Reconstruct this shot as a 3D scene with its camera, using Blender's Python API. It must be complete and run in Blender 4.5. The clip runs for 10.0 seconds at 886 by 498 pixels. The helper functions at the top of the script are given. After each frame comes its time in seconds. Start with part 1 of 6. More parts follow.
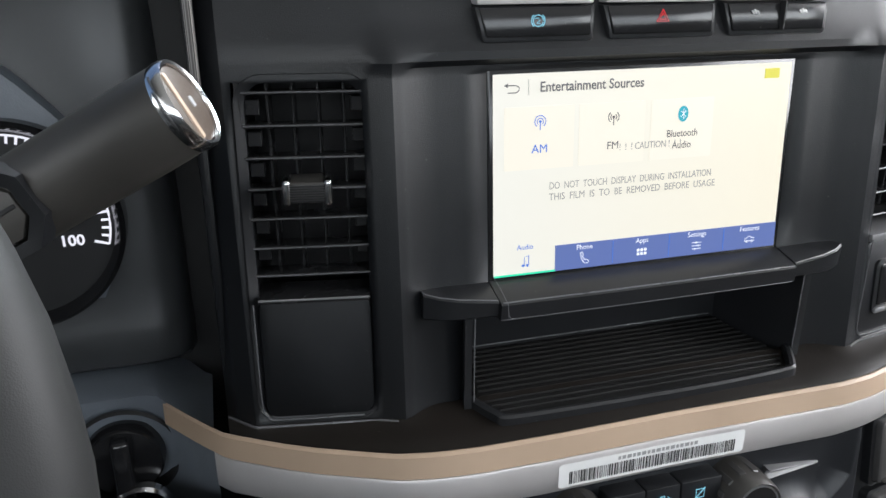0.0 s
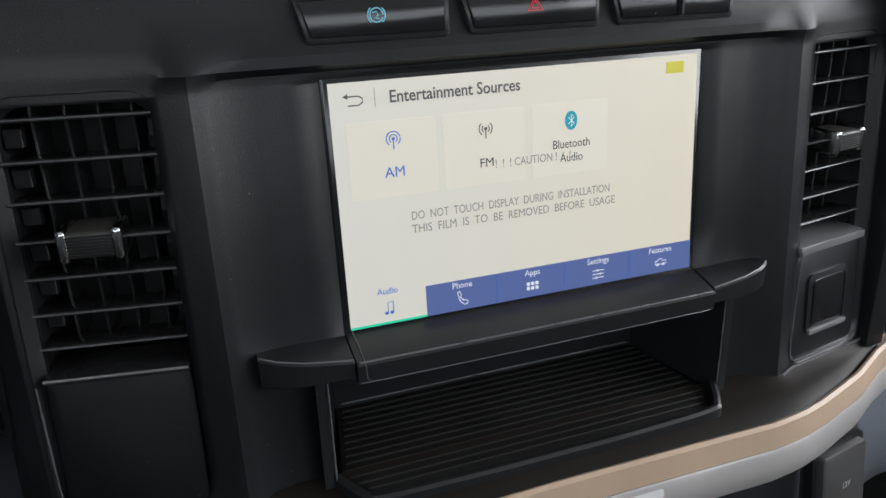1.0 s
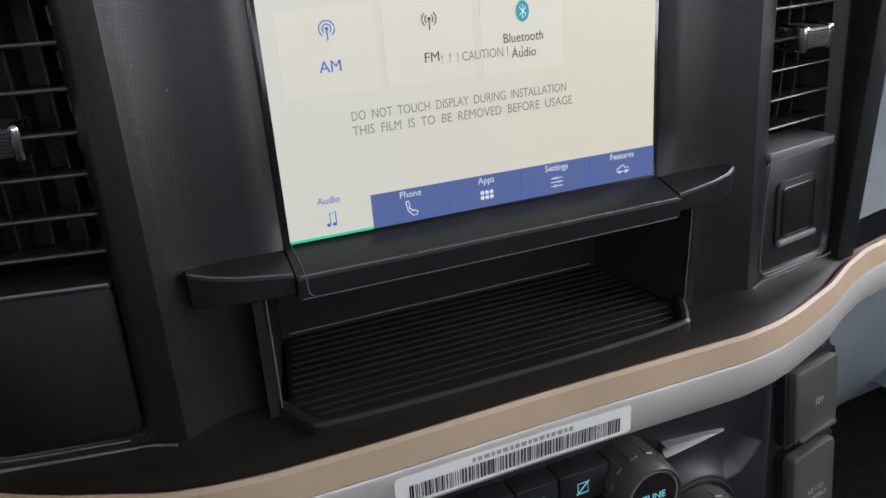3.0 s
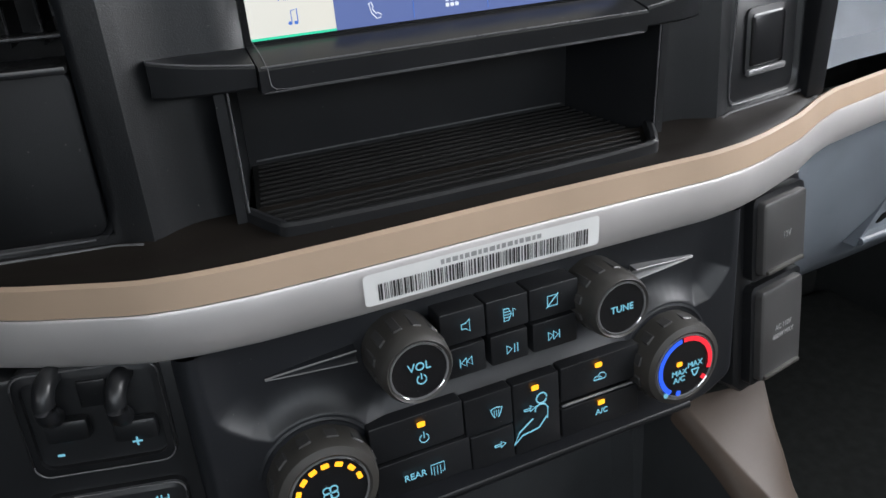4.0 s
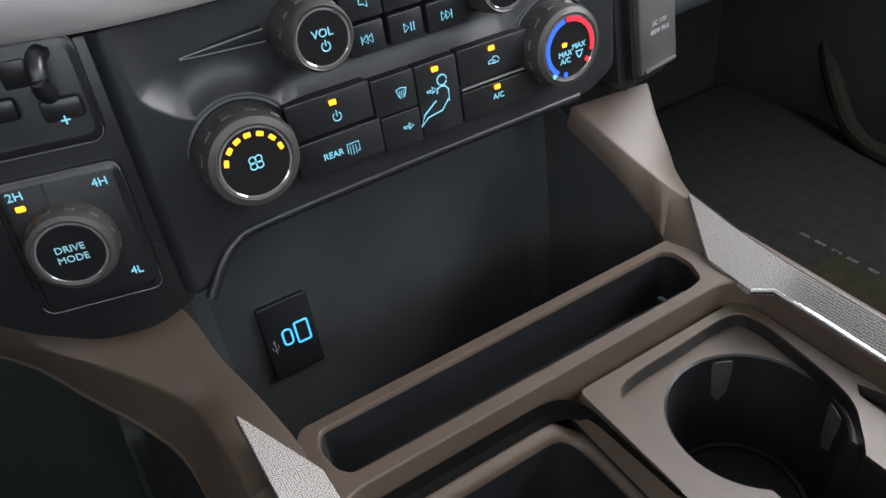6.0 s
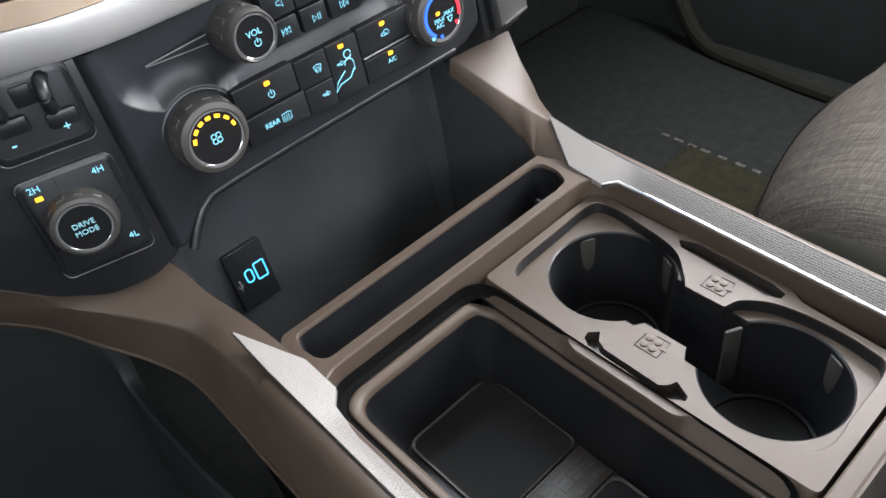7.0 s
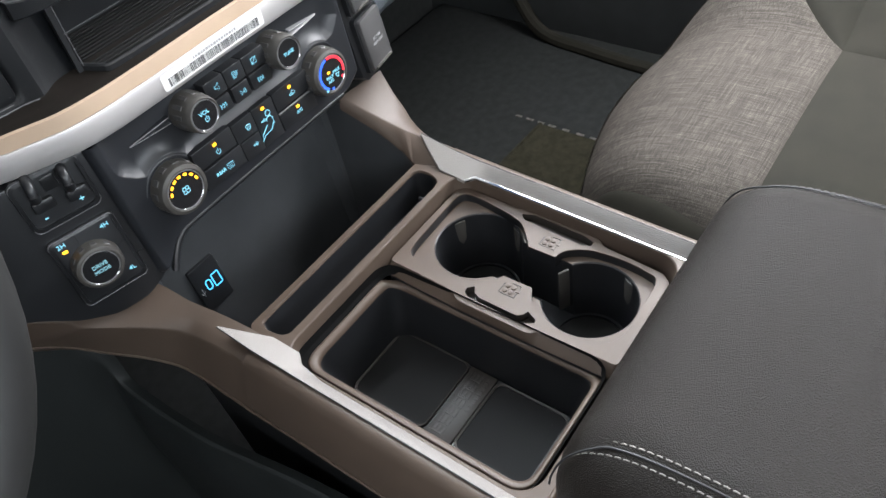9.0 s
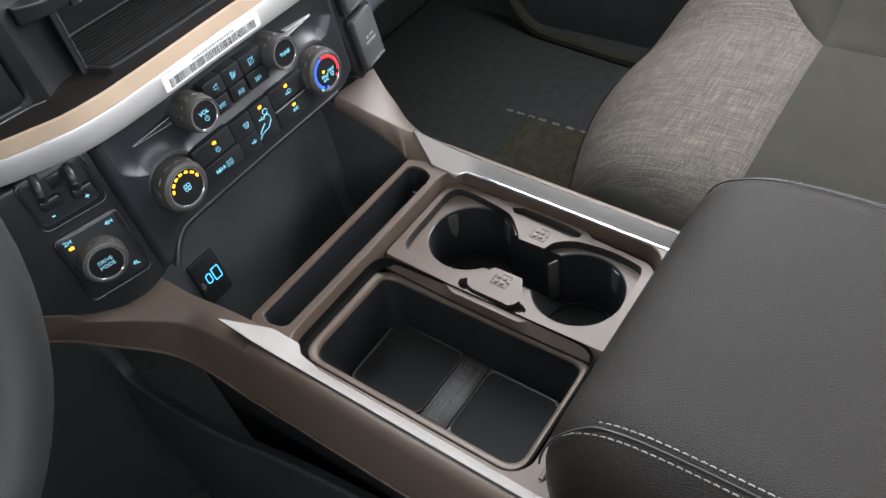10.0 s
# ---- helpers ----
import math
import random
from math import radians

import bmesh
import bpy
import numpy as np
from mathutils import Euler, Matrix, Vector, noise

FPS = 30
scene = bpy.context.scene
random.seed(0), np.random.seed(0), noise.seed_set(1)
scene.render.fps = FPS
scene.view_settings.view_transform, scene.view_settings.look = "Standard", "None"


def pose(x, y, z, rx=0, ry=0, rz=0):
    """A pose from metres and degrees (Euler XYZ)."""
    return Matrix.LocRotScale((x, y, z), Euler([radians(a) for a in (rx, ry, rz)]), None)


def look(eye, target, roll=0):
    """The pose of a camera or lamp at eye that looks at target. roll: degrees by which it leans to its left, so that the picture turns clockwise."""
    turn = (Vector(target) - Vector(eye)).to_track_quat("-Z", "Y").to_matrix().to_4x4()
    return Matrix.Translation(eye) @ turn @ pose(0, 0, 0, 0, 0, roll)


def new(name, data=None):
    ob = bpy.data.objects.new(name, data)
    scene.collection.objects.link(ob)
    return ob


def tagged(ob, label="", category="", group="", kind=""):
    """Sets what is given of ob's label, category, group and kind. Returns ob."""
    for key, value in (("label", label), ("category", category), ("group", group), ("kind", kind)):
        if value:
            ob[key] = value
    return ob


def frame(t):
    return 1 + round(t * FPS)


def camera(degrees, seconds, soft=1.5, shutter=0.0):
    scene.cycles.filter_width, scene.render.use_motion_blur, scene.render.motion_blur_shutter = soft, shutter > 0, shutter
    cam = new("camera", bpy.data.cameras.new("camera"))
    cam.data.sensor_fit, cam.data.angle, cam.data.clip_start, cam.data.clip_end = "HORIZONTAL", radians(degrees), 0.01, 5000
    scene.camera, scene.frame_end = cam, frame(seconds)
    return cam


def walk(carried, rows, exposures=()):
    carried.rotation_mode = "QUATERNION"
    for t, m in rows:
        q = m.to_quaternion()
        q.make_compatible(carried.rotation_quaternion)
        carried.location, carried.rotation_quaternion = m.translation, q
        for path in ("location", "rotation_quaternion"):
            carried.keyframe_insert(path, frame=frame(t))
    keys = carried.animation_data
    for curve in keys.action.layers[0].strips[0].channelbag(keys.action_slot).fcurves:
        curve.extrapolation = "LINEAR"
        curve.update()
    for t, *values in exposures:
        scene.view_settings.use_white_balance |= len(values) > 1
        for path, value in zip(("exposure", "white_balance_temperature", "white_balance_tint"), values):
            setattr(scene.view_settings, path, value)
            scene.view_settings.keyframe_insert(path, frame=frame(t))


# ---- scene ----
cam = camera(60.65, 10.0)
PATH = [
    (0, (-0.2163, 0.1553, 0.9538), (0.0499, 1.0528, 0.6022), -0.09),
    (0.5, (-0.1679, 0.1827, 0.9520), (0.1298, 1.0704, 0.6008), -1.34),
    (1, (-0.1465, 0.2102, 0.9488), (0.1666, 1.0890, 0.5887), -1.83),
    (1.5, (-0.1319, 0.2248, 0.9484), (0.1887, 1.0962, 0.5770), -2.19),
    (2, (-0.1244, 0.2329, 0.9447), (0.2010, 1.1001, 0.5677), -2.51),
    (2.2, (-0.1228, 0.2336, 0.9445), (0.2048, 1.0991, 0.5654), -2.63),
    (3.3, (-0.1368, 0.2106, 0.8969), (0.2059, 1.0548, 0.4846), -2.96),
    (3.5, (-0.1372, 0.2059, 0.8859), (0.2053, 1.0430, 0.4591), -3.05),
    (4, (-0.1391, 0.1933, 0.8577), (0.2049, 1.0161, 0.4053), -3.55),
    (4.5, (-0.1393, 0.1900, 0.8314), (0.2071, 0.9951, 0.3500), -4.02),
    (5, (-0.1412, 0.1847, 0.8150), (0.2066, 0.9614, 0.2898), -4.41),
    (5.5, (-0.1486, 0.1569, 0.7932), (0.2086, 0.9026, 0.2307), -5.45),
    (5.7, (-0.1556, 0.1433, 0.7879), (0.2081, 0.8757, 0.2122), -5.90),
    (6.8, (-0.2209, 0.0572, 0.8457), (0.2042, 0.6824, 0.1912), -9.64),
    (7, (-0.2308, 0.0405, 0.8633), (0.2045, 0.6421, 0.1935), -10.22),
    (7.5, (-0.2599, 0.0085, 0.9113), (0.2034, 0.5623, 0.2195), -11.41),
    (8, (-0.2877, -0.0245, 0.9612), (0.1947, 0.4969, 0.2573), -11.51),
    (8.5, (-0.3061, -0.0497, 0.9946), (0.1905, 0.4449, 0.2813), -11.26),
    (9, (-0.3232, -0.0607, 1.0140), (0.1822, 0.4230, 0.2994), -11.13),
    (9.5, (-0.3329, -0.0696, 1.0265), (0.1742, 0.4076, 0.3088), -11.07),
    (10, (-0.3352, -0.0725, 1.0311), (0.1690, 0.4011, 0.3089), -11.30),
]
walk(cam, [(t, look(eye, target, roll)) for t, eye, target, roll in PATH],
     [(0.0, 0.32), (0.4, 0.16), (0.9, -0.18), (2.2, -0.26), (3.3, -0.18), (4.5, 0.32), (5.6, 0.48), (6.8, 1.32), (8.0, 1.40), (10.0, 1.15)])

# ---- light: daylight through windscreen and side windows of a parked pick-up ----
world = bpy.data.worlds.new("daylight")
scene.world = world
world.use_nodes = True
wn = world.node_tree.nodes
sky = wn.new("ShaderNodeTexSky")
sky.sky_type, sky.sun_disc = "NISHITA", False
sky.sun_elevation, sky.sun_rotation = radians(48), radians(60)
world.node_tree.links.new(sky.outputs["Color"], wn["Background"].inputs["Color"])
wn["Background"].inputs["Strength"].default_value = 0.10


def area(name, where, target, sx, sy, power, colour):
    lamp = bpy.data.lights.new(name, "AREA")
    lamp.shape, lamp.size, lamp.size_y, lamp.energy, lamp.color = "RECTANGLE", sx, sy, power, colour
    ob = new(name, lamp)
    ob.matrix_world = look(where, target)
    return ob


area("windscreen_light", (0.30, 0.98, 1.42), (0.05, 0.1, 0.6), 1.1, 0.6, 32.0, (0.86, 0.94, 1.0))
area("passenger_window_light", (0.90, 0.24, 1.14), (0.0, 0.35, 0.6), 0.95, 0.42, 15.0, (0.97, 0.97, 1.0))
area("driver_window_light", (-0.90, -0.10, 1.14), (0.1, 0.2, 0.5), 0.7, 0.42, 2.1, (0.98, 0.97, 0.96))
area("rear_passenger_window_light", (0.90, -0.85, 1.17), (0.0, 0.3, 0.8), 0.65, 0.42, 6.0, (0.93, 0.97, 1.0))
area("rear_driver_window_light", (-0.90, -0.85, 1.17), (0.0, 0.3, 0.8), 0.65, 0.42, 3.2, (0.93, 0.97, 1.0))
area("rear_window_light", (0.0, -1.05, 1.20), (0.0, 0.4, 0.7), 1.2, 0.4, 5.5, (0.90, 0.95, 1.0))


# ---- materials ----
def material(name, colour, rough=0.5, metal=0.0, grain=0.0, grain_scale=900.0, vary=0.15, vary_scale=25.0, spec=0.5, kind="noise", coat=0.0, dust=0.0):
    m = bpy.data.materials.new(name)
    m.use_nodes = True
    nt = m.node_tree
    b = nt.nodes["Principled BSDF"]
    b.inputs["Roughness"].default_value, b.inputs["Metallic"].default_value = rough, metal
    b.inputs["Specular IOR Level"].default_value, b.inputs["Coat Weight"].default_value = spec, coat
    tc = nt.nodes.new("ShaderNodeTexCoord")
    n1 = nt.nodes.new("ShaderNodeTexNoise")
    n1.inputs["Scale"].default_value, n1.inputs["Detail"].default_value = vary_scale, 6.0
    nt.links.new(tc.outputs["Object"], n1.inputs["Vector"])
    ramp = nt.nodes.new("ShaderNodeValToRGB")
    ramp.color_ramp.elements[0].position, ramp.color_ramp.elements[1].position = 0.3, 0.7
    ramp.color_ramp.elements[0].color = (*[c * (1 - vary) for c in colour], 1)
    ramp.color_ramp.elements[1].color = (*[min(1.0, c * (1 + vary)) for c in colour], 1)
    nt.links.new(n1.outputs["Fac"], ramp.inputs["Fac"])
    last = ramp.outputs["Color"]
    if dust:
        n3 = nt.nodes.new("ShaderNodeTexNoise")
        n3.inputs["Scale"].default_value, n3.inputs["Detail"].default_value = 900.0, 2.0
        nt.links.new(tc.outputs["Object"], n3.inputs["Vector"])
        cut = nt.nodes.new("ShaderNodeValToRGB")
        cut.color_ramp.elements[0].position, cut.color_ramp.elements[1].position = 0.755, 0.79
        nt.links.new(n3.outputs["Fac"], cut.inputs["Fac"])
        mul = nt.nodes.new("ShaderNodeMath")
        mul.operation = "MULTIPLY"
        mul.inputs[1].default_value = dust
        nt.links.new(cut.outputs["Color"], mul.inputs[0])
        mix = nt.nodes.new("ShaderNodeMixRGB")
        mix.inputs["Color2"].default_value = (0.45, 0.43, 0.40, 1)
        nt.links.new(mul.outputs[0], mix.inputs["Fac"])
        nt.links.new(last, mix.inputs["Color1"])
        last = mix.outputs["Color"]
    nt.links.new(last, b.inputs["Base Color"])
    rr = nt.nodes.new("ShaderNodeMapRange")
    rr.inputs["To Min"].default_value, rr.inputs["To Max"].default_value = max(0.03, rough - 0.07), min(1.0, rough + 0.07)
    nt.links.new(n1.outputs["Fac"], rr.inputs["Value"])
    nt.links.new(rr.outputs["Result"], b.inputs["Roughness"])
    if grain:
        if kind == "cells":
            n2 = nt.nodes.new("ShaderNodeTexVoronoi")
            n2.inputs["Scale"].default_value = grain_scale
            out = n2.outputs["Distance"]
        else:
            n2 = nt.nodes.new("ShaderNodeTexNoise")
            n2.inputs["Scale"].default_value, n2.inputs["Detail"].default_value = grain_scale, 3.0
            out = n2.outputs["Fac"]
        nt.links.new(tc.outputs["Object"], n2.inputs["Vector"])
        bump = nt.nodes.new("ShaderNodeBump")
        bump.inputs["Strength"].default_value, bump.inputs["Distance"].default_value = grain, 0.0006
        nt.links.new(out, bump.inputs["Height"])
        nt.links.new(bump.outputs["Normal"], b.inputs["Normal"])
    return m


def glow(name, colour, strength):
    m = bpy.data.materials.new(name)
    m.use_nodes = True
    b = m.node_tree.nodes["Principled BSDF"]
    b.inputs["Base Color"].default_value = (*[0.2 * c for c in colour], 1)
    b.inputs["Emission Color"].default_value = (*colour, 1)
    b.inputs["Emission Strength"].default_value = strength
    b.inputs["Roughness"].default_value = 0.35
    return m


GRAIN = material("satin_grained_black_plastic", (0.0078, 0.0086, 0.0100), 0.38, spec=0.42, grain=0.22, grain_scale=1700, dust=0.35)
POCKET = material("dark_grey_pocket_plastic", (0.039, 0.0415, 0.0440), 0.33, grain=0.08, grain_scale=2200, dust=0.15)
SLAT = material("vent_slat_plastic", (0.017, 0.017, 0.018), 0.27)
DIMSILVER = material("dim_silver_edge", (0.20, 0.20, 0.205), 0.34, metal=0.3)
SATIN = material("satin_black_plastic", (0.0125, 0.0132, 0.0147), 0.33, grain=0.04, grain_scale=3000, dust=0.3)
GLOSS = material("gloss_black_plastic", (0.012, 0.012, 0.013), 0.17, vary=0.1, dust=0.25)
DEEP = material("matt_black_plastic", (0.014, 0.014, 0.015), 0.6)
SLATE = material("slate_blue_grey_plastic", (0.128, 0.145, 0.168), 0.36, grain=0.3, grain_scale=1100)
FLANGE = material("satin_brown_black_plastic", (0.0110, 0.0090, 0.0076), 0.46, spec=0.18, vary=0.1, dust=0.25)
RUBBER = material("black_ribbed_rubber", (0.012, 0.012, 0.012), 0.6, spec=0.15, dust=0.3)
KNOB = material("grey_soft_touch_rubber", (0.046, 0.043, 0.039), 0.45, grain=0.06, grain_scale=2200)
TAN = material("tan_soft_trim", (0.415, 0.308, 0.222), 0.42, vary=0.05, grain=0.08, grain_scale=2200)
SILVER = material("satin_silver_paint", (0.63, 0.605, 0.595), 0.40, metal=0.55, vary=0.05, grain=0.04, grain_scale=2600)
BROWN = material("warm_dark_grey_plastic", (0.071, 0.0515, 0.0392), 0.46, spec=0.38, grain=0.10, grain_scale=2400, vary=0.08, dust=0.12)
CHROME = material("bright_chrome", (0.75, 0.75, 0.76), 0.16, metal=1.0, vary=0.03)
LEATHER = material("dark_grey_leatherette", (0.0118, 0.0098, 0.0083), 0.45, spec=0.14, grain=0.85, grain_scale=1300, kind="cells", vary=0.08)
RIMHIDE = material("smooth_rim_leather", (0.018, 0.018, 0.0177), 0.52, spec=0.3, grain=0.07, grain_scale=2200, kind="cells")
WING = material("dark_panel_plastic", (0.0125, 0.0138, 0.0166), 0.40, vary=0.1, dust=0.3, grain=0.05, grain_scale=2600)
SUEDE = material("taupe_suede_cloth", (0.0195, 0.0182, 0.0140), 0.9, grain=0.3, grain_scale=1500, spec=0.15)
CARPET = material("black_carpet", (0.0215, 0.0232, 0.0230), 0.95, grain=0.4, grain_scale=900, spec=0.1, vary=0.2, vary_scale=60)
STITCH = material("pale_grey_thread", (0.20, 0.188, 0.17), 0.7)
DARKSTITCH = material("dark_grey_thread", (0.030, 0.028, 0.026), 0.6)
PAPER = material("white_label_paper", (0.74, 0.74, 0.73), 0.5, vary=0.03)
INK = material("black_print", (0.02, 0.02, 0.02), 0.5)
HEADLINER = material("pale_grey_headliner", (0.42, 0.41, 0.39), 0.9, grain=0.4)
DOORTRIM = material("dark_door_trim", (0.040, 0.043, 0.044), 0.55, grain=0.3)
PRINTGREY = material("grey_print", (0.30, 0.30, 0.30), 0.6)


def weave_cloth():
    m = bpy.data.materials.new("woven_grey_cloth")
    m.use_nodes = True
    nt = m.node_tree
    b = nt.nodes["Principled BSDF"]
    b.inputs["Roughness"].default_value, b.inputs["Specular IOR Level"].default_value = 0.9, 0.15
    tc = nt.nodes.new("ShaderNodeTexCoord")
    parts = []
    for sc in ((1000.0, 28.0, 28.0), (28.0, 1150.0, 380.0)):
        mp = nt.nodes.new("ShaderNodeMapping")
        mp.inputs["Scale"].default_value = sc
        mp.inputs["Rotation"].default_value = (0, 0, radians(4))
        nt.links.new(tc.outputs["Object"], mp.inputs["Vector"])
        n = nt.nodes.new("ShaderNodeTexNoise")
        n.inputs["Scale"].default_value, n.inputs["Detail"].default_value = 1.0, 3.0
        nt.links.new(mp.outputs["Vector"], n.inputs["Vector"])
        parts.append(n.outputs["Fac"])
    add = nt.nodes.new("ShaderNodeMath")
    add.operation = "ADD"
    nt.links.new(parts[0], add.inputs[0])
    nt.links.new(parts[1], add.inputs[1])
    half = nt.nodes.new("ShaderNodeMath")
    half.operation = "MULTIPLY"
    half.inputs[1].default_value = 0.5
    nt.links.new(add.outputs[0], half.inputs[0])
    ramp = nt.nodes.new("ShaderNodeValToRGB")
    e = ramp.color_ramp.elements
    e[0].position, e[0].color = 0.34, (0.030, 0.0262, 0.0222, 1)
    e[1].position, e[1].color = 0.68, (0.114, 0.1005, 0.0865, 1)
    mid = e.new(0.5)
    mid.color = (0.0545, 0.0480, 0.0412, 1)
    nt.links.new(half.outputs[0], ramp.inputs["Fac"])
    nt.links.new(ramp.outputs["Color"], b.inputs["Base Color"])
    bump = nt.nodes.new("ShaderNodeBump")
    bump.inputs["Strength"].default_value, bump.inputs["Distance"].default_value = 0.5, 0.001
    nt.links.new(half.outputs[0], bump.inputs["Height"])
    nt.links.new(bump.outputs["Normal"], b.inputs["Normal"])
    return m


def knurled_metal():
    m = material("fine_textured_aluminium", (0.36, 0.34, 0.325), 0.5, metal=0.35, spec=0.3, vary=0.04)
    nt = m.node_tree
    b = nt.nodes["Principled BSDF"]
    tc = nt.nodes.new("ShaderNodeTexCoord")
    v = nt.nodes.new("ShaderNodeTexVoronoi")
    v.voronoi_dimensions = "2D"
    v.inputs["Scale"].default_value, v.inputs["Randomness"].default_value = 900.0, 0.3
    nt.links.new(tc.outputs["Object"], v.inputs["Vector"])
    bump = nt.nodes.new("ShaderNodeBump")
    bump.inputs["Strength"].default_value, bump.inputs["Distance"].default_value = 0.35, 0.0006
    nt.links.new(v.outputs["Distance"], bump.inputs["Height"])
    nt.links.new(bump.outputs["Normal"], b.inputs["Normal"])
    dots = nt.nodes.new("ShaderNodeValToRGB")
    dots.color_ramp.elements[0].position, dots.color_ramp.elements[0].color = 0.20, (0.43, 0.405, 0.385, 1)
    dots.color_ramp.elements[1].position, dots.color_ramp.elements[1].color = 0.52, (0.155, 0.145, 0.138, 1)
    nt.links.new(v.outputs["Distance"], dots.inputs["Fac"])
    nt.links.new(dots.outputs["Color"], b.inputs["Base Color"])
    return m


OLIVE = material("olive_mat_fibre", (0.024, 0.0225, 0.015), 0.95, grain=0.8, grain_scale=900, spec=0.1, vary=0.3, vary_scale=80)
WORNPRINT = material("worn_pale_print", (0.075, 0.072, 0.062), 0.8, vary=0.6, vary_scale=160)


# near-black that paints the shade inside narrow recesses
VOID = material("recess_shade_black", (0.006, 0.006, 0.006), 0.9, spec=0.05)
# pale colour for highlights painted along plastic edges, and for the film's edge
EDGE = material("edge_highlight_and_film_line", (0.095, 0.095, 0.10), 0.28)
MATRUBBER = material("matt_mat_rubber", (0.0125, 0.0128, 0.0135), 0.7, spec=0.25, grain=0.15, grain_scale=1800, dust=0.25)
FLANK = material("dull_dark_side_plastic", (0.015, 0.0175, 0.0175), 0.55, spec=0.3, grain=0.2, grain_scale=1600)
BLANK = material("fine_matt_black_plastic", (0.0075, 0.0082, 0.0092), 0.42, spec=0.22, grain=0.15, grain_scale=2600, dust=0.3)
EMBOSS = material("embossed_warm_grey_plastic", (0.034, 0.029, 0.025), 0.45, grain=0.08, grain_scale=2400)
# dark grey for the mat borders and for shade painted in the grip grooves
RIMDARK = material("dark_grey_plastic_and_groove_shade", (0.034, 0.029, 0.0255), 0.38, grain=0.08, grain_scale=2400)
COVER = material("dark_grey_cover_rubber", (0.050, 0.049, 0.049), 0.40, grain=0.06, grain_scale=2200)
CLOTH = weave_cloth()
KNURL = knurled_metal()
UI_CREAM = glow("screen_cream", (0.84, 0.80, 0.70), 0.745)
UI_TILE = glow("screen_tile_cream", (0.85, 0.81, 0.71), 0.755)
UI_BLUE = glow("screen_blue_bar", (0.11, 0.16, 0.40), 0.78)
UI_TEXT = glow("screen_grey_text", (0.12, 0.12, 0.13), 0.6)
UI_FILM = glow("film_grey_text", (0.27, 0.27, 0.265), 0.9)
UI_LINK = glow("screen_blue_text", (0.05, 0.17, 0.62), 0.8)
UI_WHITE = glow("screen_white", (0.80, 0.85, 0.95), 0.8)
UI_TEAL = glow("screen_teal", (0.02, 0.36, 0.46), 0.8)
UI_GREEN = glow("screen_green_line", (0.03, 0.70, 0.42), 0.8)
UI_YELLOW = glow("screen_yellow_patch", (0.62, 0.58, 0.05), 0.8)
def screen_tint():
    """The panel looks whiter on one side and warmer on the other."""
    nt = UI_CREAM.node_tree
    tc = nt.nodes.new("ShaderNodeTexCoord")
    sep = nt.nodes.new("ShaderNodeSeparateXYZ")
    nt.links.new(tc.outputs["Object"], sep.inputs[0])
    rng = nt.nodes.new("ShaderNodeMapRange")
    rng.inputs["From Min"].default_value, rng.inputs["From Max"].default_value = -0.09, 0.09
    nt.links.new(sep.outputs["X"], rng.inputs["Value"])
    ramp = nt.nodes.new("ShaderNodeValToRGB")
    ramp.color_ramp.elements[0].color = (0.80, 0.80, 0.75, 1)
    ramp.color_ramp.elements[1].color = (0.84, 0.785, 0.64, 1)
    nt.links.new(rng.outputs["Result"], ramp.inputs["Fac"])
    nt.links.new(ramp.outputs["Color"], nt.nodes["Principled BSDF"].inputs["Emission Color"])


screen_tint()
CYAN = glow("cyan_backlit_symbol", (0.22, 0.60, 0.78), 0.68)
DIMCYAN = glow("dim_backlit_symbol", (0.20, 0.42, 0.50), 0.7)
AMBER = glow("amber_indicator", (1.0, 0.42, 0.02), 1.6)
BLUELINE = glow("blue_port_outline", (0.06, 0.42, 0.85), 1.0)
HOT = glow("red_temperature_arc", (0.95, 0.03, 0.05), 1.0)
COLD = glow("blue_temperature_arc", (0.03, 0.12, 0.95), 1.0)
REDMARK = glow("red_symbol", (0.75, 0.04, 0.05), 0.8)
DIALWHITE = glow("white_dial_print", (0.75, 0.75, 0.85), 0.9)


# ---- mesh tools ----
def part(name, bm, mat, parent=None, label="", smooth=True, angle=35):
    me = bpy.data.meshes.new(name)
    bmesh.ops.recalc_face_normals(bm, faces=bm.faces)
    bm.to_mesh(me)
    bm.free()
    me.materials.append(mat)
    if smooth:
        me.polygons.foreach_set("use_smooth", [True] * len(me.polygons))
        me.set_sharp_from_angle(angle=radians(angle))
    ob = new(name, me)
    if parent:
        ob.parent = parent
    if label:
        ob["label"] = label
    return ob


def thing(name, label, category, kind="", group=""):
    return tagged(new(name), label, category, group, kind)


def add_box(bm, x0, x1, y0, y1, z0, z1, bevel=0.0, seg=2, m=None):
    r = bmesh.ops.create_cube(bm, size=1.0)
    vs = r["verts"]
    for v in vs:
        v.co = Vector((x0 + (v.co.x + 0.5) * (x1 - x0), y0 + (v.co.y + 0.5) * (y1 - y0), z0 + (v.co.z + 0.5) * (z1 - z0)))
    if bevel:
        es = list({e for v in vs for e in v.link_edges})
        r2 = bmesh.ops.bevel(bm, geom=es, offset=bevel, segments=seg, profile=0.5, affect="EDGES")
        vs = list({v for f in r2["faces"] for v in f.verts} | {v for v in vs if v.is_valid})
    if m is not None:
        bmesh.ops.transform(bm, matrix=m, verts=vs)
    return vs


def box(x0, x1, y0, y1, z0, z1, bevel=0.0, seg=2, m=None):
    bm = bmesh.new()
    add_box(bm, x0, x1, y0, y1, z0, z1, bevel, seg, m)
    return bm


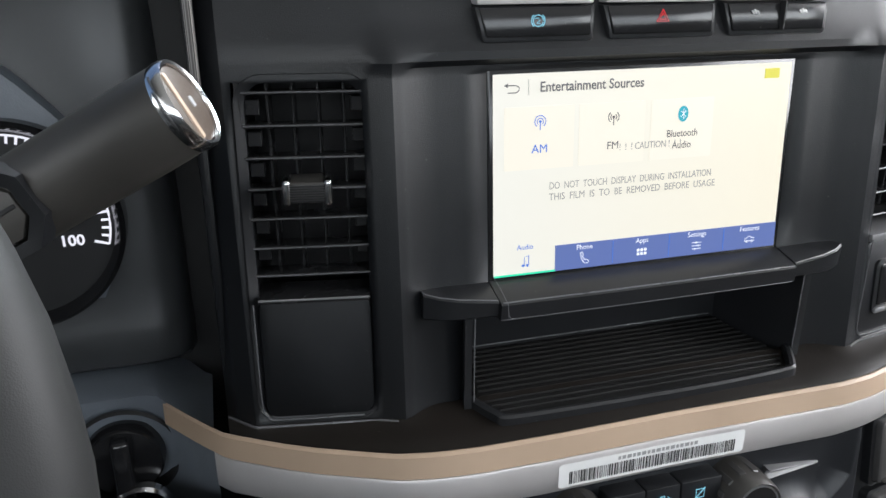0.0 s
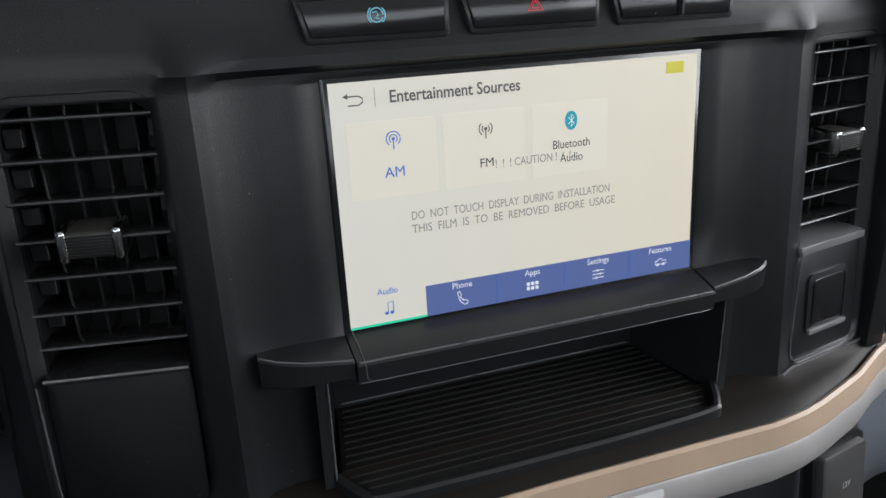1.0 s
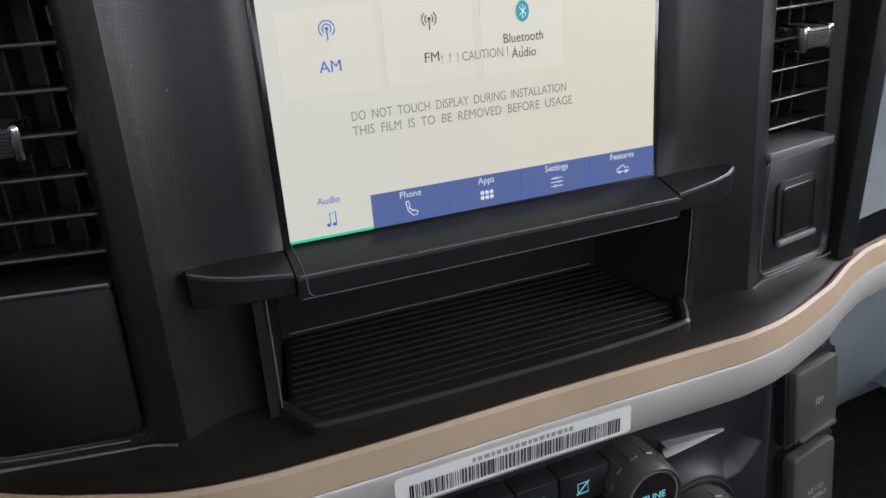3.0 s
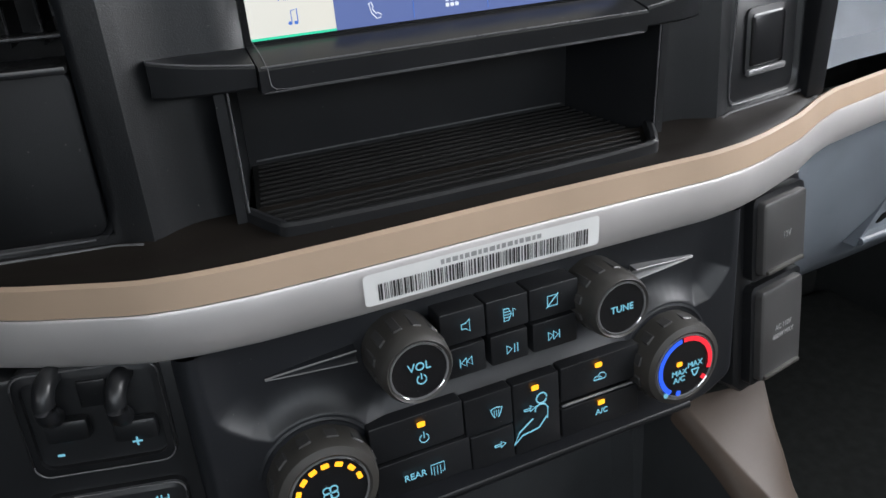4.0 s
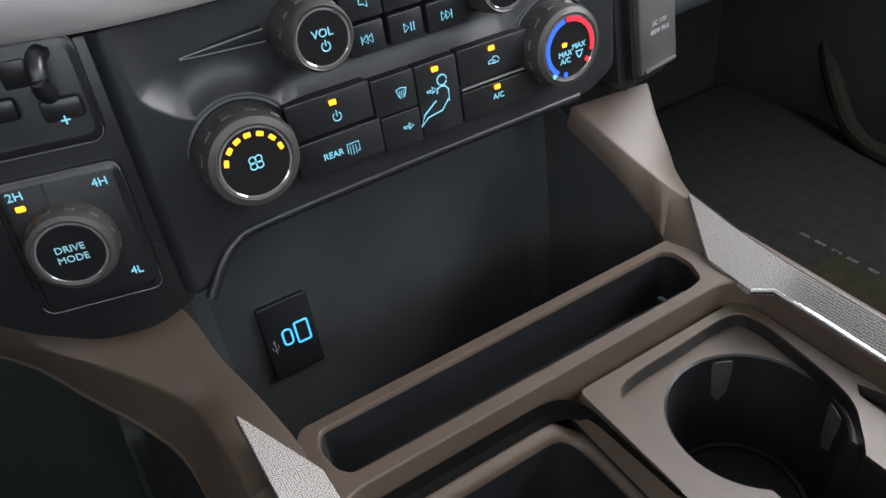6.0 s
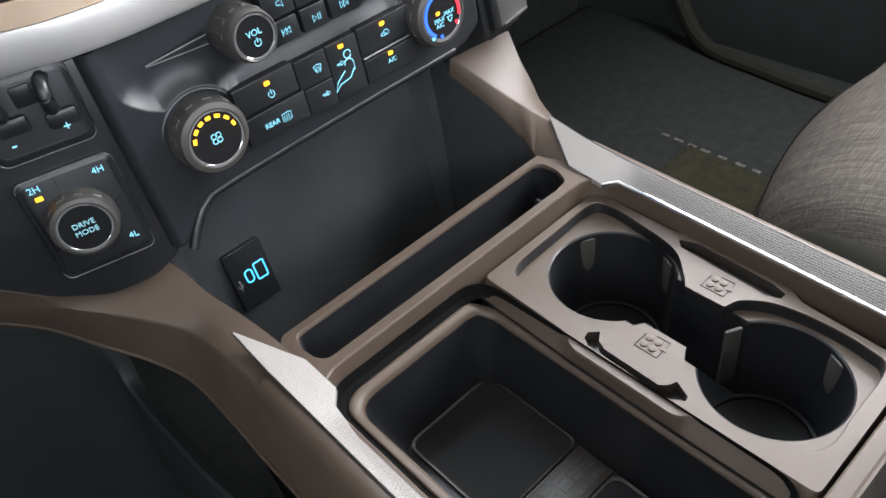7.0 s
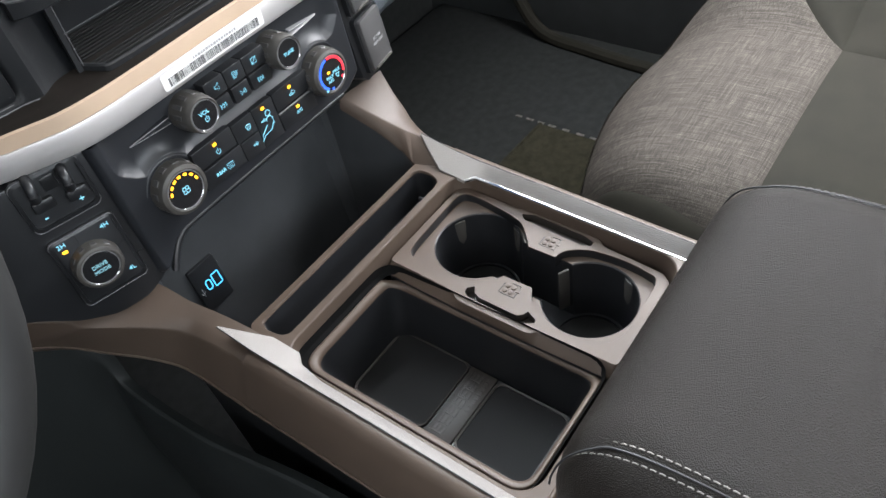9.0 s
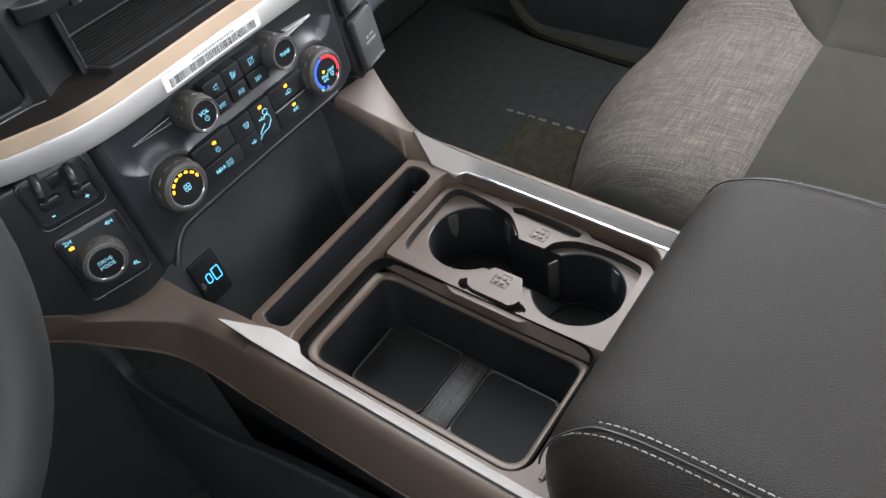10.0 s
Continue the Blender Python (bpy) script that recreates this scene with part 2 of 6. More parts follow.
def rrect(w, h, r, n=5):
    out = []
    for cx, cy, a0 in ((w / 2 - r, h / 2 - r, 0), (-w / 2 + r, h / 2 - r, 90), (-w / 2 + r, -h / 2 + r, 180), (w / 2 - r, -h / 2 + r, 270)):
        for k in range(n + 1):
            a = radians(a0 + 90 * k / n)
            out.append((cx + r * math.cos(a), cy + r * math.sin(a)))
    return out


def circle(r, n=32, cx=0.0, cy=0.0, a0=0.0, a1=360.0):
    full = abs(a1 - a0) >= 360
    k = n if full else n + 1
    return [(cx + r * math.cos(radians(a0 + (a1 - a0) * i / n)), cy + r * math.sin(radians(a0 + (a1 - a0) * i / n))) for i in range(k)]


def loft(rings, closed=True, cap0=False, cap1=False, bm=None):
    """Skin over rings of equally many points."""
    bm = bm or bmesh.new()
    vs = [[bm.verts.new(p) for p in ring] for ring in rings]
    n = len(rings[0])
    for a, b in zip(vs, vs[1:]):
        for i in range(n if closed else n - 1):
            j = (i + 1) % n
            bm.faces.new((a[i], a[j], b[j], b[i]))
    if cap0:
        bm.faces.new(vs[0])
    if cap1:
        bm.faces.new(vs[-1])
    return bm


def plate(outline, depth, m, bevel=0.0, holes=(), bm=None):
    """A plate with rounded front edge; outline in the plane of m, front towards its +z, back at -depth."""
    bm = bm or bmesh.new()
    rings = [(0.0, -depth), (0.0, -bevel)]
    if bevel:
        rings += [(bevel * 0.3, -bevel * 0.3), (bevel, 0.0)]
    n = len(outline)
    out = []
    for inset, h in rings:
        ring = []
        for i, (x, y) in enumerate(outline):
            (xa, ya), (xb, yb) = outline[i - 1], outline[(i + 1) % n]
            tx, ty = xb - xa, yb - ya
            ln = math.hypot(tx, ty) or 1.0
            nx, ny = -ty / ln, tx / ln
            ring.append(m @ Vector((x + nx * inset, y + ny * inset, h)))
        out.append(ring)
    return loft(out, True, True, True, bm)


def frame_ring(outer, inner, depth, m, rise=0.0, bm=None):
    """A flat frame between two outlines with equally many points."""
    bm = bm or bmesh.new()
    rings = [[m @ Vector((x, y, -depth)) for x, y in outer], [m @ Vector((x, y, 0)) for x, y in outer], [m @ Vector((x, y, rise)) for x, y in inner], [m @ Vector((x, y, -depth)) for x, y in inner]]
    return loft(rings + [rings[0]], True, False, False, bm)


def lathe(profile, m, n=40, bm=None, cap0=False, cap1=True):
    return loft([[m @ Vector((r * math.cos(2 * math.pi * i / n), r * math.sin(2 * math.pi * i / n), h)) for i in range(n)] for r, h in profile], True, cap0, cap1, bm)


def tube(path, radius, n=12, closed=False, bm=None, flat=1.0):
    path = [Vector(p) for p in path]
    rings = []
    k = len(path)
    up = Vector((0.0, 0.0, 1.0))
    for i, p in enumerate(path):
        a = path[i - 1] if (i or closed) else path[i]
        b = path[(i + 1) % k] if (i < k - 1 or closed) else path[i]
        t = (b - a).normalized()
        s = t.cross(up)
        if s.length < 1e-4:
            s = t.cross(Vector((0, 1, 0)))
        s.normalize()
        u = s.cross(t).normalized()
        r = radius[i] if isinstance(radius, (list, tuple)) else radius
        rings.append([p + s * (r * math.cos(2 * math.pi * j / n)) + u * (r * flat * math.sin(2 * math.pi * j / n)) for j in range(n)])
    if closed:
        rings.append(rings[0])
    return loft(rings, True, not closed, not closed, bm)


def smooth_path(points, steps=8):
    """Catmull-Rom through the points."""
    pts = [Vector(p) for p in points]
    pts = [2 * pts[0] - pts[1]] + pts + [2 * pts[-1] - pts[-2]]
    out = []
    for i in range(1, len(pts) - 2):
        p0, p1, p2, p3 = pts[i - 1 : i + 3]
        for s in range(steps):
            t = s / steps
            out.append(0.5 * ((2 * p1) + (p2 - p0) * t + (2 * p0 - 5 * p1 + 4 * p2 - p3) * t * t + (3 * p1 - p0 - 3 * p2 + p3) * t ** 3))
    out.append(pts[-2])
    return out


def writing(name, text, size, m, mat, parent, align="CENTER", depth=0.0002, squeeze=1.0, bold=0.0):
    cu = bpy.data.curves.new(name, "FONT")
    cu.body, cu.size, cu.align_x, cu.align_y, cu.extrude = text, size, align, "CENTER", depth
    cu.resolution_u, cu.offset = 3, bold
    tmp = new(name, cu)
    me = bpy.data.meshes.new_from_object(tmp.evaluated_get(bpy.context.evaluated_depsgraph_get()))
    bpy.data.objects.remove(tmp)
    bpy.data.curves.remove(cu)
    me.transform(m @ Matrix.Diagonal((squeeze, 1, 1, 1)))
    me.materials.clear()
    me.materials.append(mat)
    ob = new(name, me)
    ob.parent = parent
    return ob


def cut_corners(points, r, n=4):
    """Round each corner of a closed outline by about r."""
    out = []
    k = len(points)
    for i in range(k):
        p = Vector(points[i])
        a, b = Vector(points[i - 1]) - p, Vector(points[(i + 1) % k]) - p
        ra = min(r, a.length * 0.45, b.length * 0.45)
        s, e = p + a.normalized() * ra, p + b.normalized() * ra
        for j in range(n + 1):
            t = j / n
            v = s * (1 - t) ** 2 + p * 2 * t * (1 - t) + e * t * t
            out.append((v.x, v.y))
    return out


def solid(ob, thickness, offset=-1.0):
    mod = ob.modifiers.new("thickness", "SOLIDIFY")
    mod.thickness, mod.offset = thickness, offset
    return ob


def solid_back(ob, thickness):
    """Thickness towards the bulkhead (+y), whichever way the faces look."""
    facing = sum(p.normal.y * p.area for p in ob.data.polygons)
    return solid(ob, thickness, 1.0 if facing > 0 else -1.0)


def interp(x, xs, ys):
    return float(np.interp(x, xs, ys))


def front(x, y, z, tilt=0.0):
    """A plane that faces the seats (-y): its x to the right, its y up."""
    return pose(x, y, z, 90 - tilt, 0, 0)


def flat(x, y, z, turn=0.0):
    return pose(x, y, z, 0, 0, turn)


def lean_back(ob, at, to, back=0.0, turn=0.0):
    """Lean a thing back by degrees about the place at, turn it, and set that place to the place to."""
    ob.matrix_world = Matrix.Translation(to) @ pose(0, 0, 0, -back, 0, turn) @ Matrix.Translation([-c for c in at])


# ---- cab shell ----
def shell():
    floor = tagged(part("floor", box(-0.98, 0.98, -1.3, 1.1, 0.06, 0.10), CARPET), "black carpeted cab floor", "floor", kind="structure")
    bm = bmesh.new()
    add_box(bm, -0.98, 0.98, -1.2, 0.62, 1.52, 1.56, 0.01)
    tagged(part("ceiling", bm, HEADLINER), "pale grey fabric headliner", "ceiling", kind="structure")
    for side, name in ((-1, "wall_driver"), (1, "wall_passenger")):
        x0, x1 = sorted((side * 0.93, side * 0.99))
        wall = tagged(part(name, box(x0, x1, -1.3, 1.2, 0.0, 0.92, 0.01), DOORTRIM, smooth=False), "dark plastic door side with window opening", "wall", kind="structure")
        for kind, y0, y1, z0, z1 in (("pillar", -0.50, -0.40, 0.92, 1.43), ("pillar", -1.3, -1.22, 0.92, 1.56), ("mirror_corner", 0.75, 1.2, 0.92, 1.1), ("roof_rail", -1.22, 1.0, 1.43, 1.56)):
            part(kind, box(x0, x1, y0, y1, z0, z1), DOORTRIM, wall, smooth=False)
    wall = tagged(part("wall_rear", box(-0.98, 0.98, -1.36, -1.30, 0.0, 1.0), DOORTRIM, smooth=False), "dark trimmed rear cab wall with window opening", "wall", kind="structure")
    part("roof_rail", box(-0.98, 0.98, -1.36, -1.30, 1.40, 1.56), DOORTRIM, wall, smooth=False)
    bm = bmesh.new()
    add_box(bm, -0.98, 0.98, 1.02, 1.08, 0.0, 0.95)
    tagged(part("wall_front", bm, CARPET, smooth=False), "carpeted bulkhead under the dashboard", "wall", kind="structure")


shell()


# ---- dashboard ----
BAND_X = (-0.275, -0.262, -0.252, -0.242, -0.2300, -0.2035, -0.187, -0.150, -0.131, -0.110, -0.070, 0.0, 0.070, 0.110, 0.131, 0.150, 0.187, 0.2148, 0.240, 0.268, 0.305, 0.36, 0.45, 0.60, 0.80)
BAND_Y = (0.560, 0.541, 0.5270, 0.5135, 0.4985, 0.4816, 0.4725, 0.456, 0.4520, 0.4500, 0.4495, 0.4505, 0.4500, 0.4495, 0.4520, 0.457, 0.4700, 0.4840, 0.4940, 0.5000, 0.508, 0.512, 0.52, 0.54, 0.58)


def face_y(x, z):
    """Front of the centre housing."""
    y = 0.4865 + 0.08 * (z - 0.731)
    a = abs(x)
    if z < 0.909 and a < 0.133:
        y += 0.0066 * min(1.0, (0.133 - a) / 0.010)
    if 0.1320 < a < 0.1525 and z < 0.916:
        y -= 0.0036 * ((a - 0.1320) / 0.0070 if a < 0.1390 else (0.1525 - a) / 0.0135)
    if a > 0.141:
        y += 0.18 * (a - 0.141)
    if a < 0.150:
        y -= 0.0026 * math.exp(-((z - 0.9145) / 0.0045) ** 2)
    if z > 0.916:
        y += (z - 0.916) * 0.25
    if a > 0.214:
        y += (a - 0.214) * 0.9
    return y


def dashboard():
    dash = thing("dashboard", "black dashboard centre with tan and silver trim band", "dashboard")
    # centre housing with openings for two vents, display and tray
    xs = [-0.2275, -0.221, -0.214, -0.2105, -0.1525, -0.149, -0.1455, -0.1425, -0.139, -0.136, -0.133, -0.126, -0.115, -0.102, -0.090, -0.06, -0.03, 0.0, 0.03, 0.06, 0.090, 0.102, 0.115, 0.126, 0.133, 0.136, 0.139, 0.1425, 0.1455, 0.149, 0.1525, 0.2060, 0.2105, 0.214, 0.221, 0.2275]
    zs = [0.7285, 0.731, 0.737, 0.75, 0.77, 0.786, 0.7945, 0.82, 0.85, 0.88, 0.9040, 0.9055, 0.9085, 0.912, 0.916, 0.922, 0.932, 0.945, 0.965, 0.985]

    def open_at(x, z):
        a = abs(x)
        return (0.1525 < a < 0.2105 and 0.737 < z < 0.9040) or (a < 0.090 and 0.7945 < z < 0.9055) or (a < 0.102 and z < 0.786)

    bm = bmesh.new()
    grid = {(i, k): bm.verts.new((x, face_y(x, z) + (0.004 if z < 0.73 else 0.0), z)) for i, x in enumerate(xs) for k, z in enumerate(zs)}
    for i in range(len(xs) - 1):
        for k in range(len(zs) - 1):
            if not open_at((xs[i] + xs[i + 1]) / 2, (zs[k] + zs[k + 1]) / 2):
                bm.faces.new((grid[i, k], grid[i + 1, k], grid[i + 1, k + 1], grid[i, k + 1]))
    bmesh.ops.delete(bm, geom=[v for v in bm.verts if not v.link_faces], context="VERTS")
    solid_back(part("centre_housing", bm, GRAIN, dash), 0.010)
    # side returns of the housing
    for s in (-1, 1):
        x0, x1 = sorted((s * 0.2275, s * 0.2225))
        part("housing_side", box(x0, x1, 0.5150, 0.66, 0.7285, 0.985, 0.002), GRAIN, dash)
    # glossy flange under the housing, out to the tan band
    rows = []
    for f, z in ((0.0, 0.7335), (0.15, 0.7315), (0.5, 0.7295), (0.85, 0.7275), (1.0, 0.7245)):
        row = []
        for k in range(61):
            x = -0.2275 + 0.455 * k / 60
            ya = face_y(x, 0.731) - 0.0005
            yb = interp(x, BAND_X, BAND_Y) + 0.0065
            row.append((x, ya + (yb - ya) * f, z))
        rows.append(row)
    part("lower_flange", loft(rows, closed=False), FLANGE, dash, "satin black flange over the tan band")

    # bevel highlight under the housing, painted as a pale tube
    for x0, x1 in ((-0.2270, -0.1430), (0.1430, 0.2270)):
        xs2 = [x0 + (x1 - x0) * k / 30 for k in range(31)]
        part("housing_edge", tube([(x, face_y(x, 0.731) - 0.0010, 0.7326) for x in xs2], 0.0008, 8), EDGE, dash, "painted highlight on the lower edge of the housing")

    def band(name, profile, mat, x0, x1, label, n=140):
        rows = []
        for dy, z in profile:
            rows.append([(x, interp(x, BAND_X, BAND_Y) + dy, z) for x in [x0 + (x1 - x0) * k / n for k in range(n + 1)]])
        return part(name, loft(rows, closed=False), mat, dash, label)

    band("tan_band", ((0.016, 0.7215), (0.0075, 0.7222), (0.0055, 0.7290), (0.0035, 0.7300), (0.0015, 0.7288), (-0.0005, 0.7178), (0.004, 0.7170)), TAN, -0.2615, 0.80, "tan soft trim band")
    band("silver_band", ((0.004, 0.7171), (-0.0008, 0.7174), (-0.0014, 0.7162), (-0.0016, 0.7060), (0.0000, 0.6975), (0.0030, 0.6945), (0.0150, 0.6930)), SILVER, -0.236, 0.80, "satin silver trim band")
    # upper pad above the button strip
    rows = []
    for y, z in ((0.524, 0.975), (0.555, 0.992), (0.62, 1.000), (0.80, 0.985), (1.02, 0.95)):
        rows.append([(x, y, z) for x in (-0.92, -0.5, -0.2275, 0.0, 0.2275, 0.5, 0.92)])
    solid(part("upper_pad", loft(rows, closed=False), GRAIN, dash, "grained black dash top"), 0.02)
    # passenger side: slate panel, glovebox front, lower edge
    rows = []
    for dy, z in ((0.055, 0.985), (0.050, 0.94), (0.075, 0.87), (0.078, 0.79), (0.060, 0.735), (0.030, 0.7295)):
        rows.append([(x, interp(x, BAND_X, BAND_Y) + dy, z) for x in (0.2275, 0.26, 0.30, 0.36, 0.45, 0.60, 0.80, 0.92)])
    part("passenger_upper_panel", loft(rows, closed=False), SLATE, dash)
    rows = []
    for dy, z in ((0.014, 0.6935), (0.010, 0.680), (0.012, 0.655), (0.018, 0.615), (0.030, 0.580), (0.052, 0.553), (0.085, 0.538), (0.14, 0.530), (0.40, 0.53)):
        rows.append([(x, interp(x, BAND_X, BAND_Y) + dy, z) for x in (0.200, 0.22, 0.24, 0.268, 0.305, 0.36, 0.45, 0.60, 0.80, 0.92)])
    part("glovebox_panel", loft(rows, closed=False), SLATE, dash, "slate grey glovebox panel")
    m = pose(0.382, 0.5300, 0.6030, 90, 0, 5)
    inner = [(-0.049, -0.004), (0.070, -0.004), (0.070, 0.022), (-0.024, 0.017)]
    handle = part("glovebox_handle", frame_ring([(-0.058, -0.010), (0.076, -0.010), (0.076, 0.028), (-0.030, 0.023)], inner, 0.012, m, 0.0), SLATE, dash)
    part("handle_recess", plate(inner, 0.004, m @ Matrix.Translation((0, 0, -0.004))), SLATE, handle)
    for pts in ([(-0.054, -0.0070), (0.072, -0.0070)], [(-0.020, 0.0200), (0.010, 0.0225), (0.072, 0.0240)]):
        part("handle_lip", tube([m @ Vector((x, y, 0.0005)) for x, y in pts], 0.0030, 10), SLATE, handle, "rounded lip of the handle")
    turned = m @ Matrix.Translation((-0.020, 0.005, -0.0035)) @ Matrix.Rotation(radians(21), 4, "Z")
    # flat black plate stands for the shade in the opening
    part("lock_hole", plate([(0.0125 * x, 0.0030 * y) for x, y in circle(1.0, 20)], 0.003, turned), VOID, handle, "dark oval lock opening")
    # driver side: cluster surround and knee panel
    rows = []
    for y, z in ((0.600, 0.99), (0.588, 0.93), (0.580, 0.86), (0.575, 0.79), (0.570, 0.765), (0.566, 0.752), (0.568, 0.742), (0.580, 0.735), (0.63, 0.732)):
        rows.append([(x, y + d, z) for x, d in ((-0.92, 0.0), (-0.6, 0.0), (-0.40, 0.0), (-0.285, 0.0), (-0.262, 0.001), (-0.252, 0.004), (-0.246, 0.010), (-0.243, 0.022), (-0.2425, 0.06))])
    part("cluster_surround", loft(rows, closed=False), POCKET, dash)
    part("housing_gap", box(-0.262, -0.226, 0.600, 0.62, 0.68, 0.985), DEEP, dash)
    rows = []
    for y, z in ((0.62, 0.738), (0.575, 0.7375), (0.555, 0.7365), (0.5475, 0.733), (0.548, 0.72), (0.552, 0.66), (0.56, 0.58), (0.60, 0.50), (0.75, 0.46)):
        rows.append([(x, y + d, min(z, top)) for x, d, top in ((-0.92, 0.0, 1.0), (-0.6, 0.0, 1.0), (-0.40, 0.0, 1.0), (-0.33, 0.0, 1.0), (-0.285, 0.0, 1.0), (-0.272, 0.0, 0.736), (-0.264, -0.003, 0.734), (-0.256, -0.010, 0.727), (-0.247, -0.022, 0.722), (-0.240, -0.030, 0.719), (-0.236, -0.034, 0.719))])
    part("knee_panel", loft(rows, closed=False), SLATE, dash, "slate grey lower dash panel")
    return dash


dash = dashboard()


def ledge():
    t = thing("display_ledge", "gloss black ledge under the display with pointed ends", "ledge")
    xs = [-0.1275, -0.120, -0.110, -0.098, -0.090, -0.088, -0.03, 0.03, 0.088, 0.090, 0.098, 0.110, 0.120, 0.1275]
    ys = [0.4890, 0.4845, 0.4822, 0.4815, 0.4812, 0.4795, 0.4790, 0.4790, 0.4795, 0.4812, 0.4815, 0.4822, 0.4845, 0.4890]
    tops = [0.7985, 0.7975, 0.7960, 0.7945, 0.7935, 0.7925, 0.7925, 0.7925, 0.7925, 0.7935, 0.7945, 0.7960, 0.7975, 0.7985]
    rings = []
    for x, y, zt in zip(xs, ys, tops):
        back = face_y(x, 0.79) + 0.004
        zb = 0.7835 if abs(x) < 0.0885 else 0.7855
        rings.append([(x, back, 0.7990), (x, y + 0.0015, zt + 0.0012), (x, y, zt), (x, y + 0.0008, zb + 0.001), (x, y + 0.002, zb), (x, back, zb + 0.001)])
    part("ledge_end", loft(rings[:5], True, True, True), SATIN, t, "pointed black end")
    part("ledge_body", loft([[(x + d, y, z) for x, y, z in r] for r, d in zip(rings[5:9], (-0.0012, 0, 0, 0.0012))], True, True, True), SATIN, t)
    part("ledge_end", loft(rings[9:], True, True, True), SATIN, t, "pointed black end")
    # specular lines of the ledge, put in as thin pale tubes
    for group in (rings[:5], rings[5:9], rings[9:]):
        part("ledge_edge", tube([Vector(r[1]) + Vector((0, -0.0003, -0.0002)) for r in group], 0.00045, 6), EDGE, t, "thin edge highlight put on as a pale tube")
    part("ledge_edge", tube([Vector(r[4]) + Vector((0, -0.0004, 0.0003)) for r in rings[5:9]], 0.0004, 6), EDGE, t, "thin edge highlight put on as a pale tube")
    part("film_edge", tube([(-0.0868, 0.4990, 0.8005), (-0.0860, 0.4900, 0.7970), (-0.0858, 0.4796, 0.7930), (-0.0855, 0.4788, 0.7868), (-0.0835, 0.4787, 0.7852), (-0.078, 0.4786, 0.7849), (0.0, 0.4783, 0.7849), (0.085, 0.4787, 0.7849)], 0.0002, 5), EDGE, t, "edge of the protective film")
    return t


ledge()


def tray():
    t = thing("storage_tray", "black open storage tray with ribbed mat below the display", "tray")
    bm = bmesh.new()
    # floor, walls and lip
    fl = [(-0.098, 0.489), (-0.086, 0.4735), (0.086, 0.4735), (0.098, 0.489), (0.0845, 0.543), (-0.0875, 0.5475)]
    bot = [(x, y, 0.7315 if y < 0.5 else 0.7345) for x, y in fl]
    low = [(x, y, z - 0.004) for x, y, z in bot]
    loft([low, bot], True, True, True, bm)
    part("tray_floor", bm, RUBBER, t)
    bm = bmesh.new()
    add_box(bm, -0.0895, 0.0865, 0.5435, 0.5475, 0.728, 0.790)
    part("tray_back", bm, SATIN, t)
    for s in (-1, 1):
        a, b = (-0.1025, -0.0885) if s < 0 else (0.1025, 0.0845)
        bm = bmesh.new()
        loft([[(a, 0.486, 0.726), (a, 0.486, 0.790), (a + s * 0.004, 0.486, 0.790), (a + s * 0.004, 0.486, 0.726)], [(b, 0.549, 0.726), (b, 0.549, 0.790), (b + s * 0.004, 0.549, 0.790), (b + s * 0.004, 0.549, 0.726)]], True, True, True, bm)
        part("tray_side", bm, SATIN, t)
    part("tray_roof", box(-0.102, 0.102, 0.488, 0.549, 0.7875, 0.7905), SATIN, t)
    # lit edges of the tray, drawn as pale tubes
    for x in (-0.1012, 0.1012):
        part("tray_edge", tube([(x, 0.4858, 0.785), (x, 0.4858, 0.734)], 0.0004, 6), EDGE, t, "edge highlight added as a pale line")
    part("tray_edge", tube([(-0.0860, 0.5430, 0.7365), (0.0830, 0.5430, 0.7365)], 0.0004, 6), EDGE, t, "edge highlight added as a pale line")
    lip = smooth_path([(-0.1025, 0.4915, 0.7315), (-0.0995, 0.4865, 0.7315), (-0.0915, 0.4740, 0.7300), (-0.085, 0.4712, 0.7290), (-0.04, 0.4702, 0.7285), (0.0, 0.4700, 0.7285), (0.04, 0.4702, 0.7285), (0.085, 0.4712, 0.7295), (0.0915, 0.4740, 0.7310), (0.0990, 0.4865, 0.7325), (0.1015, 0.4915, 0.7325)], 5)
    bm = bmesh.new()
    rings = []
    for i, p in enumerate(lip):
        a, b = lip[max(0, i - 1)], lip[min(len(lip) - 1, i + 1)]
        d = (b - a).normalized()
        s = Vector((d.y, -d.x, 0)).normalized()
        rings.append([p + s * o + Vector((0, 0, h)) for o, h in ((-0.0022, -0.004), (0.0018, -0.0045), (0.0026, -0.002), (0.0024, 0.0036), (0.0008, 0.0048), (-0.0012, 0.0045), (-0.0022, 0.003))])
    loft(rings, True, True, True, bm)
    part("tray_lip", bm, SATIN, t)
    for k in range(13):
        y = 0.4785 + k * 0.0050
        f = (y - 0.489) / 0.056
        w = 0.086 + 0.010 * min(1.0, (y - 0.4735) / 0.0155) if y < 0.489 else 0.0965 - 0.011 * f
        z = 0.7312 + 0.003 * (y - 0.4735) / 0.07
        part("rib", box(-w, w - 0.001, y - 0.0005, y + 0.0005, z, z + 0.0014, 0.0004, 1), RUBBER, t)
    return t


tray()


